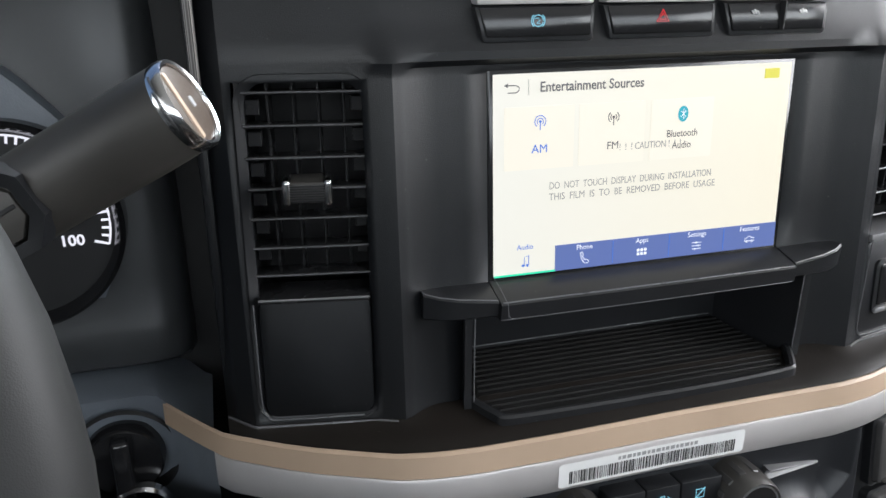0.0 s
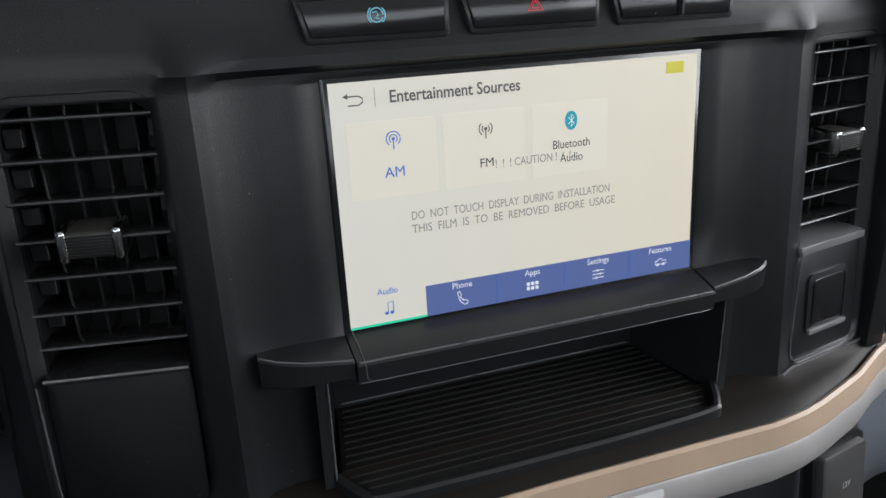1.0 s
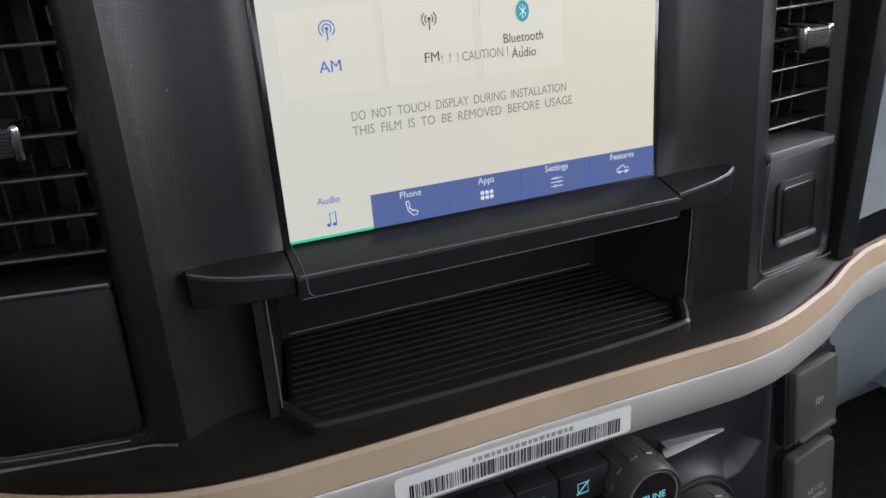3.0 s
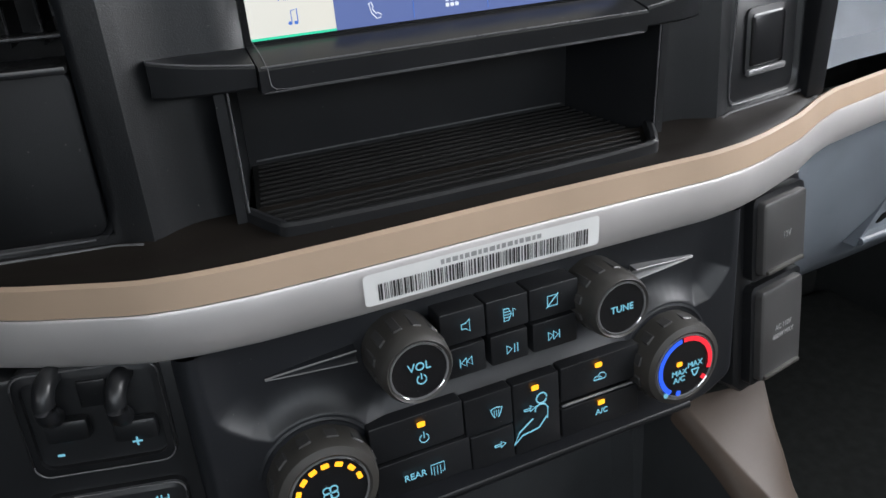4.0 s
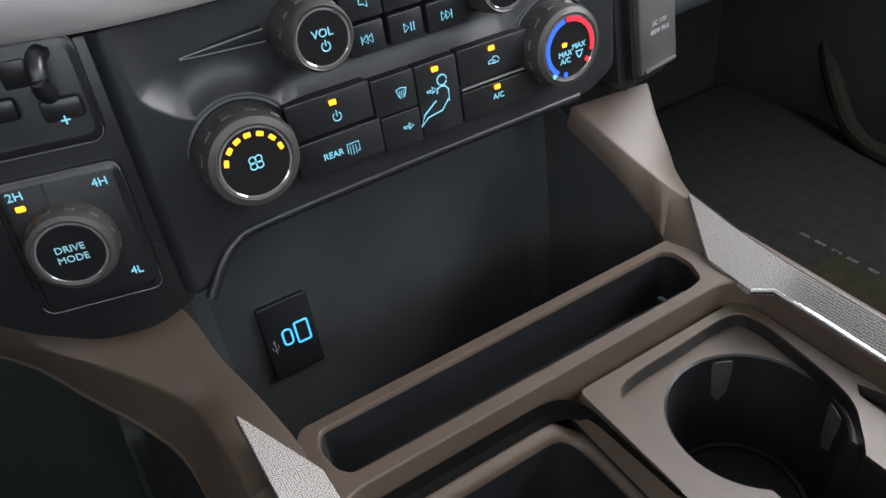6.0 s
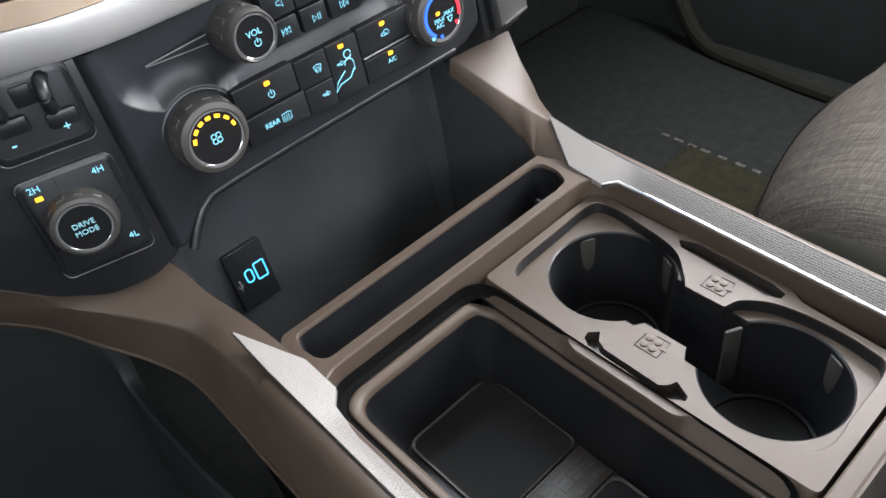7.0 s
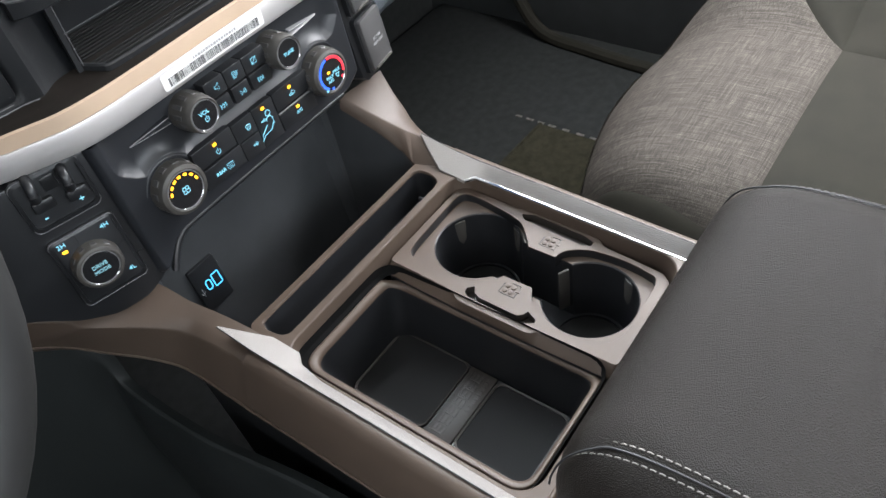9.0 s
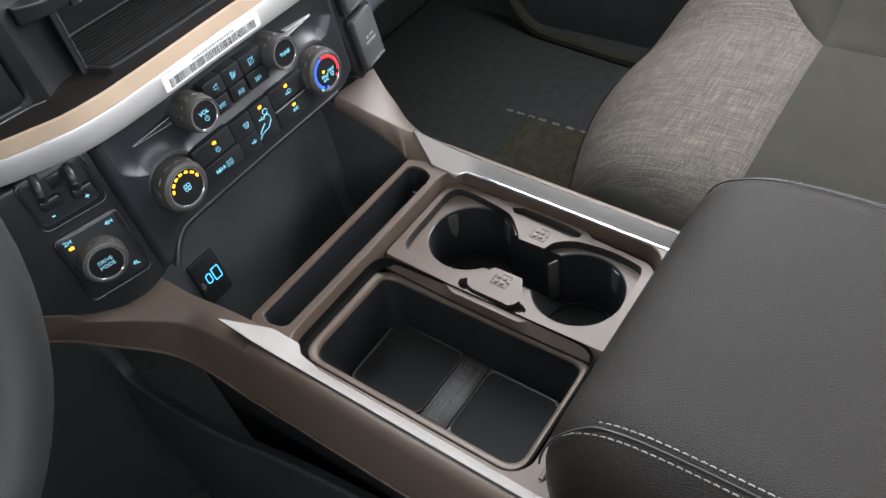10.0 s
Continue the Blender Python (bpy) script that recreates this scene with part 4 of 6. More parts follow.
    part("key_bar", box(0.0235, 0.0650, PY - 0.0034, PY - 0.002, 0.6174, 0.6186, 0.0004, 1), DIMSILVER, t)
    lip = smooth_path([(0.1080, PY + 0.0050, 0.5860), (0.0, PY + 0.0050, 0.5855), (-0.0950, PY + 0.0050, 0.5838), (-0.1130, PY + 0.0048, 0.5800), (-0.1240, PY + 0.0042, 0.5700), (-0.1340, PY + 0.0030, 0.5560)], 6)
    part("lower_lip", tube(lip, 0.0032, 12), SATIN, t, "rounded lip over the pocket")
    # symbols
    G = pose(0, PY - 0.0041, 0, 90, 0, 0)
    A = pose(0.0018, PY - 0.0041, -0.0018, 90, 0, 0)
    s = lambda pts, r=0.00026, mat=CYAN, g=None: stroke(t, "symbol", g or A, pts, r, mat)
    x, z = -0.0265, 0.6800
    s([(x - 0.0020, z - 0.0012), (x - 0.0020, z + 0.0012), (x + 0.0, z + 0.0013), (x + 0.0020, z + 0.0030), (x + 0.0020, z - 0.0030), (x, z - 0.0013), (x - 0.0020, z - 0.0012)])
    x, z = -0.0048, 0.6796
    s([(x - 0.0028, z + 0.0030), (x - 0.0005, z + 0.0030), (x + 0.0010, z), (x - 0.0005, z - 0.0030), (x - 0.0028, z - 0.0030), (x - 0.0028, z + 0.0030)])
    s([(x + 0.0018, z - 0.0016), (x + 0.0018, z + 0.0025), (x + 0.0034, z + 0.0012)])
    for dz in (-0.0014, 0.0, 0.0014):
        s([(x - 0.0026, z + dz), (x + 0.0004, z + dz)], 0.0002)
    x, z = 0.0174, 0.6800
    s([(x - 0.0026, z - 0.0026), (x - 0.0026, z + 0.0026), (x + 0.0026, z + 0.0026), (x + 0.0026, z - 0.0026), (x - 0.0026, z - 0.0026)])
    s([(x - 0.0032, z - 0.0032), (x + 0.0032, z + 0.0032)])
    tri = lambda cx, cz, d: s([(cx - d * 0.0013, cz + 0.0021), (cx + d * 0.0013, cz), (cx - d * 0.0013, cz - 0.0021), (cx - d * 0.0013, cz + 0.0021)])
    tri(-0.0260, 0.6622, -1), tri(-0.0287, 0.6622, -1), s([(-0.0305, 0.6601), (-0.0305, 0.6643)])
    tri(-0.0058, 0.6618, 1), s([(-0.0032, 0.6597), (-0.0032, 0.6639)]), s([(-0.0016, 0.6597), (-0.0016, 0.6639)])
    tri(0.0160, 0.6620, 1), tri(0.0187, 0.6620, 1), s([(0.0206, 0.6599), (0.0206, 0.6641)])
    g = lambda pts, r=0.00026, mat=CYAN: s(pts, r, mat, G)
    g(circle(0.0022, 16, -0.0494, 0.6285, 120, 420)), g([(-0.0494, 0.6286), (-0.0494, 0.6318)])
    # defrost, person, arrows
    x, z = -0.0128, 0.6288
    g([(x - 0.0030, z + 0.0022), (x - 0.0020, z - 0.0010), (x - 0.0008, z - 0.0026)]), g([(x + 0.0030, z + 0.0022), (x + 0.0020, z - 0.0010), (x + 0.0008, z - 0.0026)])
    g([(x - 0.0030, z + 0.0022), (x, z + 0.0030), (x + 0.0030, z + 0.0022)])
    for dx in (-0.0012, 0.0, 0.0012):
        g([(x + dx, z + 0.0014), (x + dx, z - 0.0020)], 0.0002)
    g(circle(0.0028, 16, 0.0114, 0.6284), 0.0004)
    g([(0.0075, 0.6218), (0.0082, 0.6244), (0.0105, 0.6252), (0.0130, 0.6246), (0.0146, 0.6222), (0.0143, 0.6160)], 0.0004)
    g([(0.0138, 0.6172), (0.0093, 0.6121), (0.0002, 0.6108), (-0.0044, 0.6070), (-0.0015, 0.6129), (0.0055, 0.6178), (0.0064, 0.6183)], 0.0004)
    for x, z in ((0.0044, 0.6248), (-0.0122, 0.6105)):
        g([(x - 0.0028, z), (x + 0.0012, z), (x + 0.0004, z + 0.0014), (x + 0.0032, z - 0.0004), (x + 0.0004, z - 0.0020), (x + 0.0010, z - 0.0010), (x - 0.0026, z - 0.0010), (x - 0.0028, z)])
    x, z = 0.0446, 0.6288
    g([(x - 0.0036, z - 0.0010), (x - 0.0030, z + 0.0006), (x - 0.0010, z + 0.0008), (x + 0.0002, z + 0.0024), (x + 0.0024, z + 0.0020), (x + 0.0036, z + 0.0002), (x + 0.0030, z - 0.0012), (x - 0.0036, z - 0.0010)])
    g(circle(0.0009, 8, x + 0.0002, z - 0.0006))
    writing("lettering", "A/C", 0.0044, G @ Matrix.Translation((0.0456, 0.6085, 0.0002)), CYAN, t)
    writing("lettering", "REAR", 0.0047, G @ Matrix.Translation((-0.0556, 0.6098, 0.0002)), CYAN, t)
    g([(-0.0478, 0.6075), (-0.0478, 0.6125), (-0.0412, 0.6125), (-0.0412, 0.6075), (-0.0425, 0.6075)])
    for dx in (-0.0016, 0.0, 0.0016):
        g([(-0.0448 + dx, 0.6064), (-0.0448 + dx, 0.6112)], 0.0002)
    for x, z in ((-0.0502, 0.6362), (0.0453, 0.6139), (0.0438, 0.6360), (0.0081, 0.6352)):
        part("indicator", plate(rrect(0.0038, 0.0026, 0.0005, 2), 0.0004, G @ Matrix.Translation((x, z, 0.0005))), AMBER, t, "lit amber indicator", smooth=False)
    return t


panel = control_panel()

k, c = knob(panel, "volume_knob", -0.0520, 0.6706, 0.0130, 0.0162, "grey grooved volume knob with gloss black cap", 0.4298, 0.4570)
writing("lettering", "VOL", 0.0054, c @ Matrix.Translation((0, 0.0022, 0.0002)), CYAN, k)
stroke(k, "symbol", c, circle(0.0021, 16, 0.0005, -0.0038, 120, 420), 0.0003, CYAN)
stroke(k, "symbol", c, [(0.0005, -0.0036), (0.0005, -0.0008)], 0.0003, CYAN)
k, c = knob(panel, "tuning_knob", 0.0484, 0.6710, 0.0130, 0.0160, "grey grooved tuning knob with gloss black cap", 0.4292, 0.4570)
writing("lettering", "TUNE", 0.0048, c @ Matrix.Translation((0, 0, 0.0002)), CYAN, k)
k, c = knob(panel, "fan_knob", -0.0962, 0.6240, 0.0172, 0.0226, "grey grooved fan speed knob with amber marks", 0.4335)
for a in (163, 138, 115, 92, 67, 41, 16):
    q = c @ Matrix.Rotation(radians(a), 4, "Z") @ Matrix.Translation((0.0138, 0, 0.0003))
    part("fan_mark", plate(rrect(0.0022, 0.0034, 0.0004, 2), 0.0004, q), AMBER, k, "lit amber mark", smooth=False)
for a in (45, 135, 225, 315):
    stroke(k, "symbol", c, circle(0.0017, 12, 0.0021 * math.cos(radians(a)), 0.0021 * math.sin(radians(a)), a - 170, a + 140), 0.00034, CYAN)
k, c = knob(panel, "temperature_knob", 0.0892, 0.6252, 0.0175, 0.0226, "grey grooved temperature knob with blue and red arc", 0.4325)
for a0, a1, mat in ((100, 235, COLD), (96, -20, HOT)):
    out = circle(0.0168, 24, 0, 0, a0, a1)
    inn = circle(0.0142, 24, 0, 0, a0, a1)
    rows = [[c @ Vector((x, y, 0.0005)) for x, y in out], [c @ Vector((x, y, 0.0005)) for x, y in inn]]
    part("colour_arc", loft(rows, closed=False), mat, k, smooth=False)
for a, mat in ((255, COLD), (-40, HOT)):
    part("colour_dot", plate(rrect(0.0026, 0.0026, 0.0006, 2), 0.0004, c @ Matrix.Rotation(radians(a), 4, "Z") @ Matrix.Translation((0.0152, 0, 0.0005))), mat, k, smooth=False)
for s, x, y in (("MAX", -0.0035, -0.0030), ("A/C", -0.0035, -0.0070), ("MAX", 0.0062, -0.0005)):
    writing("lettering", s, 0.0044, c @ Matrix.Translation((x, y, 0.0002)), CYAN, k)
stroke(k, "symbol", c, [(0.0040, -0.0035), (0.0052, -0.0065), (0.0060, -0.0075), (0.0072, -0.0065), (0.0086, -0.0035), (0.0040, -0.0035)], 0.0004, CYAN)
part("indicator", plate(rrect(0.0032, 0.0024, 0.0005, 2), 0.0004, c @ Matrix.Translation((-0.0038, 0.0022, 0.0005))), AMBER, k, smooth=False)
part("pointer_dot", plate(circle(0.0014, 12), 0.001, c @ Matrix.Translation((-0.0118, -0.0136, 0.0006))), CYAN, k, smooth=False)
lean_back(panel, (0.0, PY, 0.617), (0.0, PY, 0.617), 4.5)


# ---- driver-side column: trailer brake lever and drive mode ----
def left_column():
    t = thing("drive_mode_controls", "black control block with drive mode keys", "control panel")
    face = [(-0.330, 0.6925), (-0.330, 0.612), (-0.246, 0.582), (-0.2177, 0.5582), (-0.1885, 0.5440), (-0.1600, 0.5440), (-0.1370, 0.5560), (-0.1370, 0.6925)]
    part("column_face", plate(cut_corners(face, 0.008, 4), 0.012, pose(0, 0.4590, 0, 90, 0, 0), 0.002), SATIN, t)
    M = front(-0.1785, 0.4560, 0.6035)
    part("key_plate", frame_ring(rrect(0.0560, 0.0690, 0.005), rrect(0.0500, 0.0630, 0.004), 0.004, M, 0.0012), SATIN, t)
    # painted highlight round the key plate
    part("plate_edge", tube([M @ Vector((x, y, 0.0010)) for x, y in rrect(0.0552, 0.0682, 0.005)], 0.00035, 6, True), EDGE, t, "edge highlight added as a pale line")
    part("key_field", plate(rrect(0.0500, 0.0630, 0.004), 0.004, M @ Matrix.Translation((0, 0, 0.0006)), 0.0005), SATIN, t)
    for pts in (((-0.006, 0.0312), (-0.006, 0.016)), ((0.025, 0.006), (0.014, 0.002)), ((-0.025, -0.014), (-0.014, -0.016))):
        stroke(t, "key_gap", M @ Matrix.Translation((0, 0, 0.0004)), pts, 0.0004, DEEP)
    for s, x, z in (("2H", -0.1968, 0.6312), ("4H", -0.1612, 0.6294), ("4L", -0.1602, 0.5815)):
        writing("lettering", s, 0.0058, front(x, 0.4551, z), CYAN, t)
    part("indicator", plate(rrect(0.0042, 0.0026, 0.0005, 2), 0.0004, front(-0.1965, 0.4550, 0.6252)), AMBER, t, smooth=False)
    k, c = knob(t, "drive_mode_knob", -0.1812, 0.6040, 0.0150, 0.0192, "grey grooved drive mode knob with dark cap", 0.4430, 0.4560)
    writing("lettering", "DRIVE", 0.0048, c @ Matrix.Translation((0, 0.0026, 0.0002)), DIMCYAN, k)
    writing("lettering", "MODE", 0.0048, c @ Matrix.Translation((0, -0.0026, 0.0002)), DIMCYAN, k)
    lean_back(t, (-0.165, 0.4551, 0.62), (-0.165, 0.4590, 0.62), 5.0, -14.0)
    b = thing("brake_controller", "black trailer brake controller with two levers", "controller")
    B = front(-0.1785, 0.4565, 0.6710)
    part("controller_frame", frame_ring(rrect(0.0560, 0.0480, 0.006), rrect(0.0490, 0.0400, 0.005), 0.006, B, 0.0010), SATIN, b)
    # painted highlight round the controller frame
    part("frame_edge", tube([B @ Vector((x, y, 0.0012)) for x, y in rrect(0.0545, 0.0465, 0.006)], 0.0004, 6, True), EDGE, b, "edge highlight added as a pale line")
    part("controller_well", plate(rrect(0.0490, 0.0400, 0.005), 0.004, B @ Matrix.Translation((0, 0, -0.004))), DEEP, b)
    for x, z in ((-0.1915, 0.6880), (-0.1665, 0.6840)):
        spine = smooth_path([(x + 0.0020, 0.4600, z + 0.0050), (x + 0.0008, 0.4510, z + 0.0040), (x, 0.4472, z - 0.0015), (x - 0.0003, 0.4480, z - 0.0080), (x - 0.0005, 0.4540, z - 0.0120)], 4)
        part("lever", tube(spine, 0.0040, 12), SATIN, b, "satin black squeeze lever")
        part("lever_seat", box(x - 0.0060, x + 0.0110, 0.4525, 0.458, z - 0.0240, z - 0.0140, 0.0022), SATIN, b)
    part("cross_slot", box(-0.1830, -0.1715, 0.4570, 0.459, 0.6760, 0.6880, 0.0010), SATIN, b)
    writing("lettering", "-", 0.010, front(-0.1930, 0.4522, 0.6602), CYAN, b)
    writing("lettering", "+", 0.008, front(-0.1640, 0.4522, 0.6602), CYAN, b)
    lean_back(b, (-0.165, 0.4540, 0.62), (-0.165, 0.4590, 0.62), 5.0, -14.0)


left_column()


# ---- passenger-side column: two socket covers ----
def right_column():
    t = thing("power_socket_column", "black side column holding two power sockets", "socket column")
    part("column_face", plate([(-0.026, 0.064), (-0.026, -0.052), (-0.018, -0.060), (0.022, -0.060), (0.0320, -0.052), (0.0320, 0.064)], 0.03, front(0.1735, 0.4600, 0.6310), 0.002), SATIN, t)
    lean_back(t, (0.172, 0.450, 0.636), (0.172, 0.4566, 0.636), 7.0, 10.5)
    for z0, z1, lines in ((0.6465, 0.6890, ("12V",)), (0.5805, 0.6370, ("AC 110V", "400W MAX"))):
        s = thing("socket_cover", "dark grey rubber power socket cover", "socket cover", group="power sockets")
        m = front(0.1778, 0.4500, (z0 + z1) / 2)
        part("cover_flap", plate(rrect(0.0390, z1 - z0, 0.003), 0.010, m, 0.0020), COVER, s)
        part("pull_lip", box(0.1610, 0.1945, 0.4480, 0.4530, z0 + 0.0008, z0 + 0.0034, 0.0012), KNOB, s)
        part("socket_frame", frame_ring(rrect(0.0455, z1 - z0 + 0.006, 0.004), rrect(0.0400, z1 - z0 + 0.001, 0.003), 0.010, m @ Matrix.Translation((0, 0, -0.0045)), 0.0004), SATIN, s)
        for i, text in enumerate(lines):
            writing("lettering", text, 0.0052 if len(lines) == 1 else 0.0044, m @ Matrix.Translation((0.001, -0.001 - 0.0055 * i + 0.003 * (len(lines) - 1), 0.0002)), PRINTGREY, s, squeeze=0.9)
        lean_back(s, (0.172, 0.450, 0.636), (0.172, 0.4566, 0.636), 7.0, 10.5)


right_column()


# ---- label with bar code ----
def barcode_label():
    t = thing("barcode_label", "white paper label with printed bars on silver trim", "label")
    def on(u, v, h=0.0):
        x = -0.0120 + u
        return Vector((x, interp(x, BAND_X, BAND_Y) - 0.0020 - h, 0.7075 + v))
    us = [0.0560, 0.0557, 0.0550, 0.0540] + [0.05 - 0.0025 * k for k in range(20)]
    us = [-u for u in us] + [0.0] + us[::-1]
    rows = [[on(u, v * interp(abs(u), (0.0540, 0.0550, 0.0557, 0.0560), (1.0, 0.96, 0.89, 0.80))) for u in us] for v in (-0.0072, 0.0, 0.0072)]
    part("label_sheet", loft(rows, closed=False), PAPER, t, smooth=False)
    rnd = random.Random(7)
    u = -0.0500
    while u < 0.0500:
        w = rnd.choice((0.0003, 0.0003, 0.0006, 0.0009))
        part("bar", loft([[on(u, -0.0055, 0.0002), on(u + w, -0.0055, 0.0002)], [on(u, 0.0020, 0.0002), on(u + w, 0.0020, 0.0002)]], closed=False), INK, t, smooth=False)
        u += w + rnd.choice((0.0003, 0.0005, 0.0008))
    u = -0.022
    for k in range(17):
        w = 0.0016 + 0.0005 * (k % 3)
        part("print_bar", loft([[on(u, 0.0034, 0.0002), on(u + w, 0.0034, 0.0002)], [on(u, 0.0056, 0.0002), on(u + w, 0.0056, 0.0002)]], closed=False), PRINTGREY, t, smooth=False)
        u += w + 0.0008


barcode_label()


# ---- centre console ----
def fill(outer, holes, z, bm=None):
    """A flat sheet with holes."""
    bm = bm or bmesh.new()
    edges = []
    for loop in (outer, *holes):
        vs = [bm.verts.new((x, y, z)) for x, y in loop]
        edges += [bm.edges.new((vs[i - 1], vs[i])) for i in range(len(vs))]
    bmesh.ops.triangle_fill(bm, use_beauty=True, use_dissolve=False, edges=edges)
    return bm


def round_loop(points, steps=5):
    """Closed smooth outline through the points."""
    n = len(points)
    out = []
    for i in range(n):
        p0, p1, p2, p3 = (Vector((*points[(i + k - 1) % n], 0)) for k in range(4))
        for q in range(steps):
            t = q / steps
            v = 0.5 * ((2 * p1) + (p2 - p0) * t + (2 * p0 - 5 * p1 + 4 * p2 - p3) * t * t + (3 * p1 - p0 - 3 * p2 + p3) * t ** 3)
            out.append((v.x, v.y))
    return out


def lean(x, y):
    """The passenger side of the console draws in slightly towards the rear."""
    return x - max(0.0, x / 0.148) * 0.0105 * (0.39 - y) / 0.30


def console():
    t = thing("centre_console", "dark centre console with storage bin and aluminium side strips", "console")
    # open pocket under the control panel
    rows = [[(x, y, z) for y, z in ((0.455, 0.590), (0.508, 0.588), (0.514, 0.575), (0.513, 0.560), (0.505, 0.500), (0.494, 0.395), (0.488, 0.376), (0.474, 0.368), (0.392, 0.366), (0.384, 0.376), (0.3815, 0.5005))] for x in (-0.1560, -0.1400, -0.1370, -0.1300, -0.06, 0.0, 0.06, 0.1025, 0.1085, 0.111, 0.131)]
    for row, d in ((rows[0], 0.012), (rows[1], 0.012), (rows[2], 0.006), (rows[-1], 0.012), (rows[-2], 0.012), (rows[-3], 0.006)):
        for k in range(1, 9):
            row[k] = (row[k][0], row[k][1] - d * (1 if k < 8 else -1), row[k][2])
    part("pocket", loft(rows, closed=False), POCKET, t, "open black pocket")
    for s, xi in ((-1, -0.1390), (1, 0.1105)):
        # wing that climbs from the side strip to the column
        if s > 0:
            inner = [(0.1265, 0.3500, 0.5060), (0.1215, 0.3790, 0.5085), (0.1250, 0.3910, 0.5110), (0.1290, 0.4050, 0.5165), (0.1282, 0.4350, 0.5330), (0.1215, 0.4740, 0.5540)]
            mid = [(0.1485, 0.3500, 0.5180), (0.1464, 0.3925, 0.5248), (0.1418, 0.4100, 0.5311), (0.1385, 0.4250, 0.5368), (0.1309, 0.4480, 0.5494), (0.1240, 0.4740, 0.5630)]
            crease = [(0.1570, 0.3500, 0.5120), (0.1600, 0.3900, 0.5140), (0.1690, 0.4190, 0.5195), (0.1758, 0.4350, 0.5300), (0.1765, 0.4470, 0.5462), (0.1800, 0.4620, 0.5660)]
            lower = [(0.1740, 0.3500, 0.4620), (0.1740, 0.3850, 0.4650), (0.1760, 0.4150, 0.4740), (0.1780, 0.4350, 0.4880), (0.1800, 0.4500, 0.5050), (0.1830, 0.4750, 0.5300)]
        else:
            inner = [(-0.1270, 0.3500, 0.5060), (-0.1290, 0.3780, 0.5120), (-0.1350, 0.4050, 0.5215), (-0.1420, 0.4300, 0.5300), (-0.1500, 0.4700, 0.5420), (-0.1800, 0.4750, 0.5450), (-0.2100, 0.5000, 0.5570), (-0.3000, 0.5700, 0.5850)]
            crease = [(-0.1585, 0.3500, 0.5125), (-0.1581, 0.3766, 0.5130), (-0.1627, 0.4166, 0.5150), (-0.1722, 0.4333, 0.5220), (-0.1935, 0.4571, 0.5330), (-0.2163, 0.4768, 0.5450), (-0.2276, 0.4974, 0.5530), (-0.3000, 0.5600, 0.5800)]
            mid = [tuple(0.45 * i + 0.55 * j + (0.0015 if k == 2 else 0.0) for k, (i, j) in enumerate(zip(u, v))) for u, v in zip(inner, crease)]
            lower = [(-0.1745, 0.3500, 0.4600), (-0.1739, 0.3713, 0.4600), (-0.1755, 0.4308, 0.4650), (-0.1874, 0.4616, 0.4750), (-0.2098, 0.4931, 0.4900), (-0.2381, 0.5334, 0.5050), (-0.3000, 0.5800, 0.5300), (-0.3600, 0.6200, 0.5600)]
        a, e, b, c = (smooth_path(q, 5) for q in (inner, mid, crease, lower))
        out = lambda d: Vector((s * d, 0, 0))
        # pocket wall that hangs from the wing's inner edge
        rim = [p + Vector((s * 0.0004, 0, -0.0012)) for p in a if 0.3770 < p.y < 0.4745 and abs(p.x) < 0.152]
        rim = [Vector((rim[0].x, 0.3740, rim[0].z))] + rim + [Vector((rim[-1].x, 0.517, rim[-1].z + 0.016))]
        foot = [Vector((xi, p.y, 0.362)) for p in rim]
        part("pocket_side", loft([[p + out(0.003) for p in foot], [p + out(0.003) for p in rim], rim, [p * 0.9 + q * 0.1 for p, q in zip(rim, foot)], foot], closed=False), POCKET, t)
        rows = [[p + Vector((s * 0.006, 0.004, -0.010)) for p in a], [p + Vector((-s * 0.001, 0, -0.004)) for p in a], a, [p * 0.05 + q * 0.95 for p, q in zip(a, e)], [p * 0.95 + q * 0.05 for p, q in zip(e, b)], [p * 0.06 + q * 0.94 + Vector((0, 0, 0.0004)) for p, q in zip(e, b)], b, [p * 0.95 + q * 0.05 + out(0.0008) for p, q in zip(b, c)], [p * 0.06 + q * 0.94 for p, q in zip(b, c)], c, [p + Vector((-s * 0.006, 0.0, -0.004)) for p in c], [p + Vector((-s * 0.010, 0.02, -0.03)) for p in c]]
        part("side_wing", loft(rows, closed=False), BROWN, t, "warm grey wing rising to the dash", angle=52)
        # rail outside the strip, with flank
        rows = []
        for dx, z in ((0.1470, 0.5160), (0.1500, 0.5172), (0.1540, 0.5168), (0.1580, 0.5140), (0.1610, 0.5085), (0.1680, 0.4860), (0.1735, 0.4660), (0.1740, 0.4620), (0.1730, 0.4590), (0.1680, 0.4570), (0.1600, 0.4560)):
            rows.append([(lean(s * dx, y), y, z) for y in (0.352, 0.30, 0.20, 0.10, 0.0, -0.20, -0.45)])
        part("side_rail", loft(rows, closed=False), BROWN, t)
        part("console_side", loft([[(lean(s * dx, min(y, 0.39)), y, z + max(0.0, y - 0.36) * 0.5) for y in (0.47, 0.40, 0.352, 0.20, 0.0, -0.45)] for dx, z in ((0.1690, 0.4585), (0.160, 0.40), (0.156, 0.30), (0.150, 0.10))], closed=False), SATIN, t, "black recessed console side")
        low = [c[k] for k in range(len(c) - 1, -1, -1)] + [Vector((lean(s * 0.1742, y), y, 0.4620)) for y in (0.30, 0.10, -0.20, -0.45)]
        part("lower_edge", tube([q + out(0.0003) for q in low], 0.0014, 8), BROWN, t, "rounded lower edge")
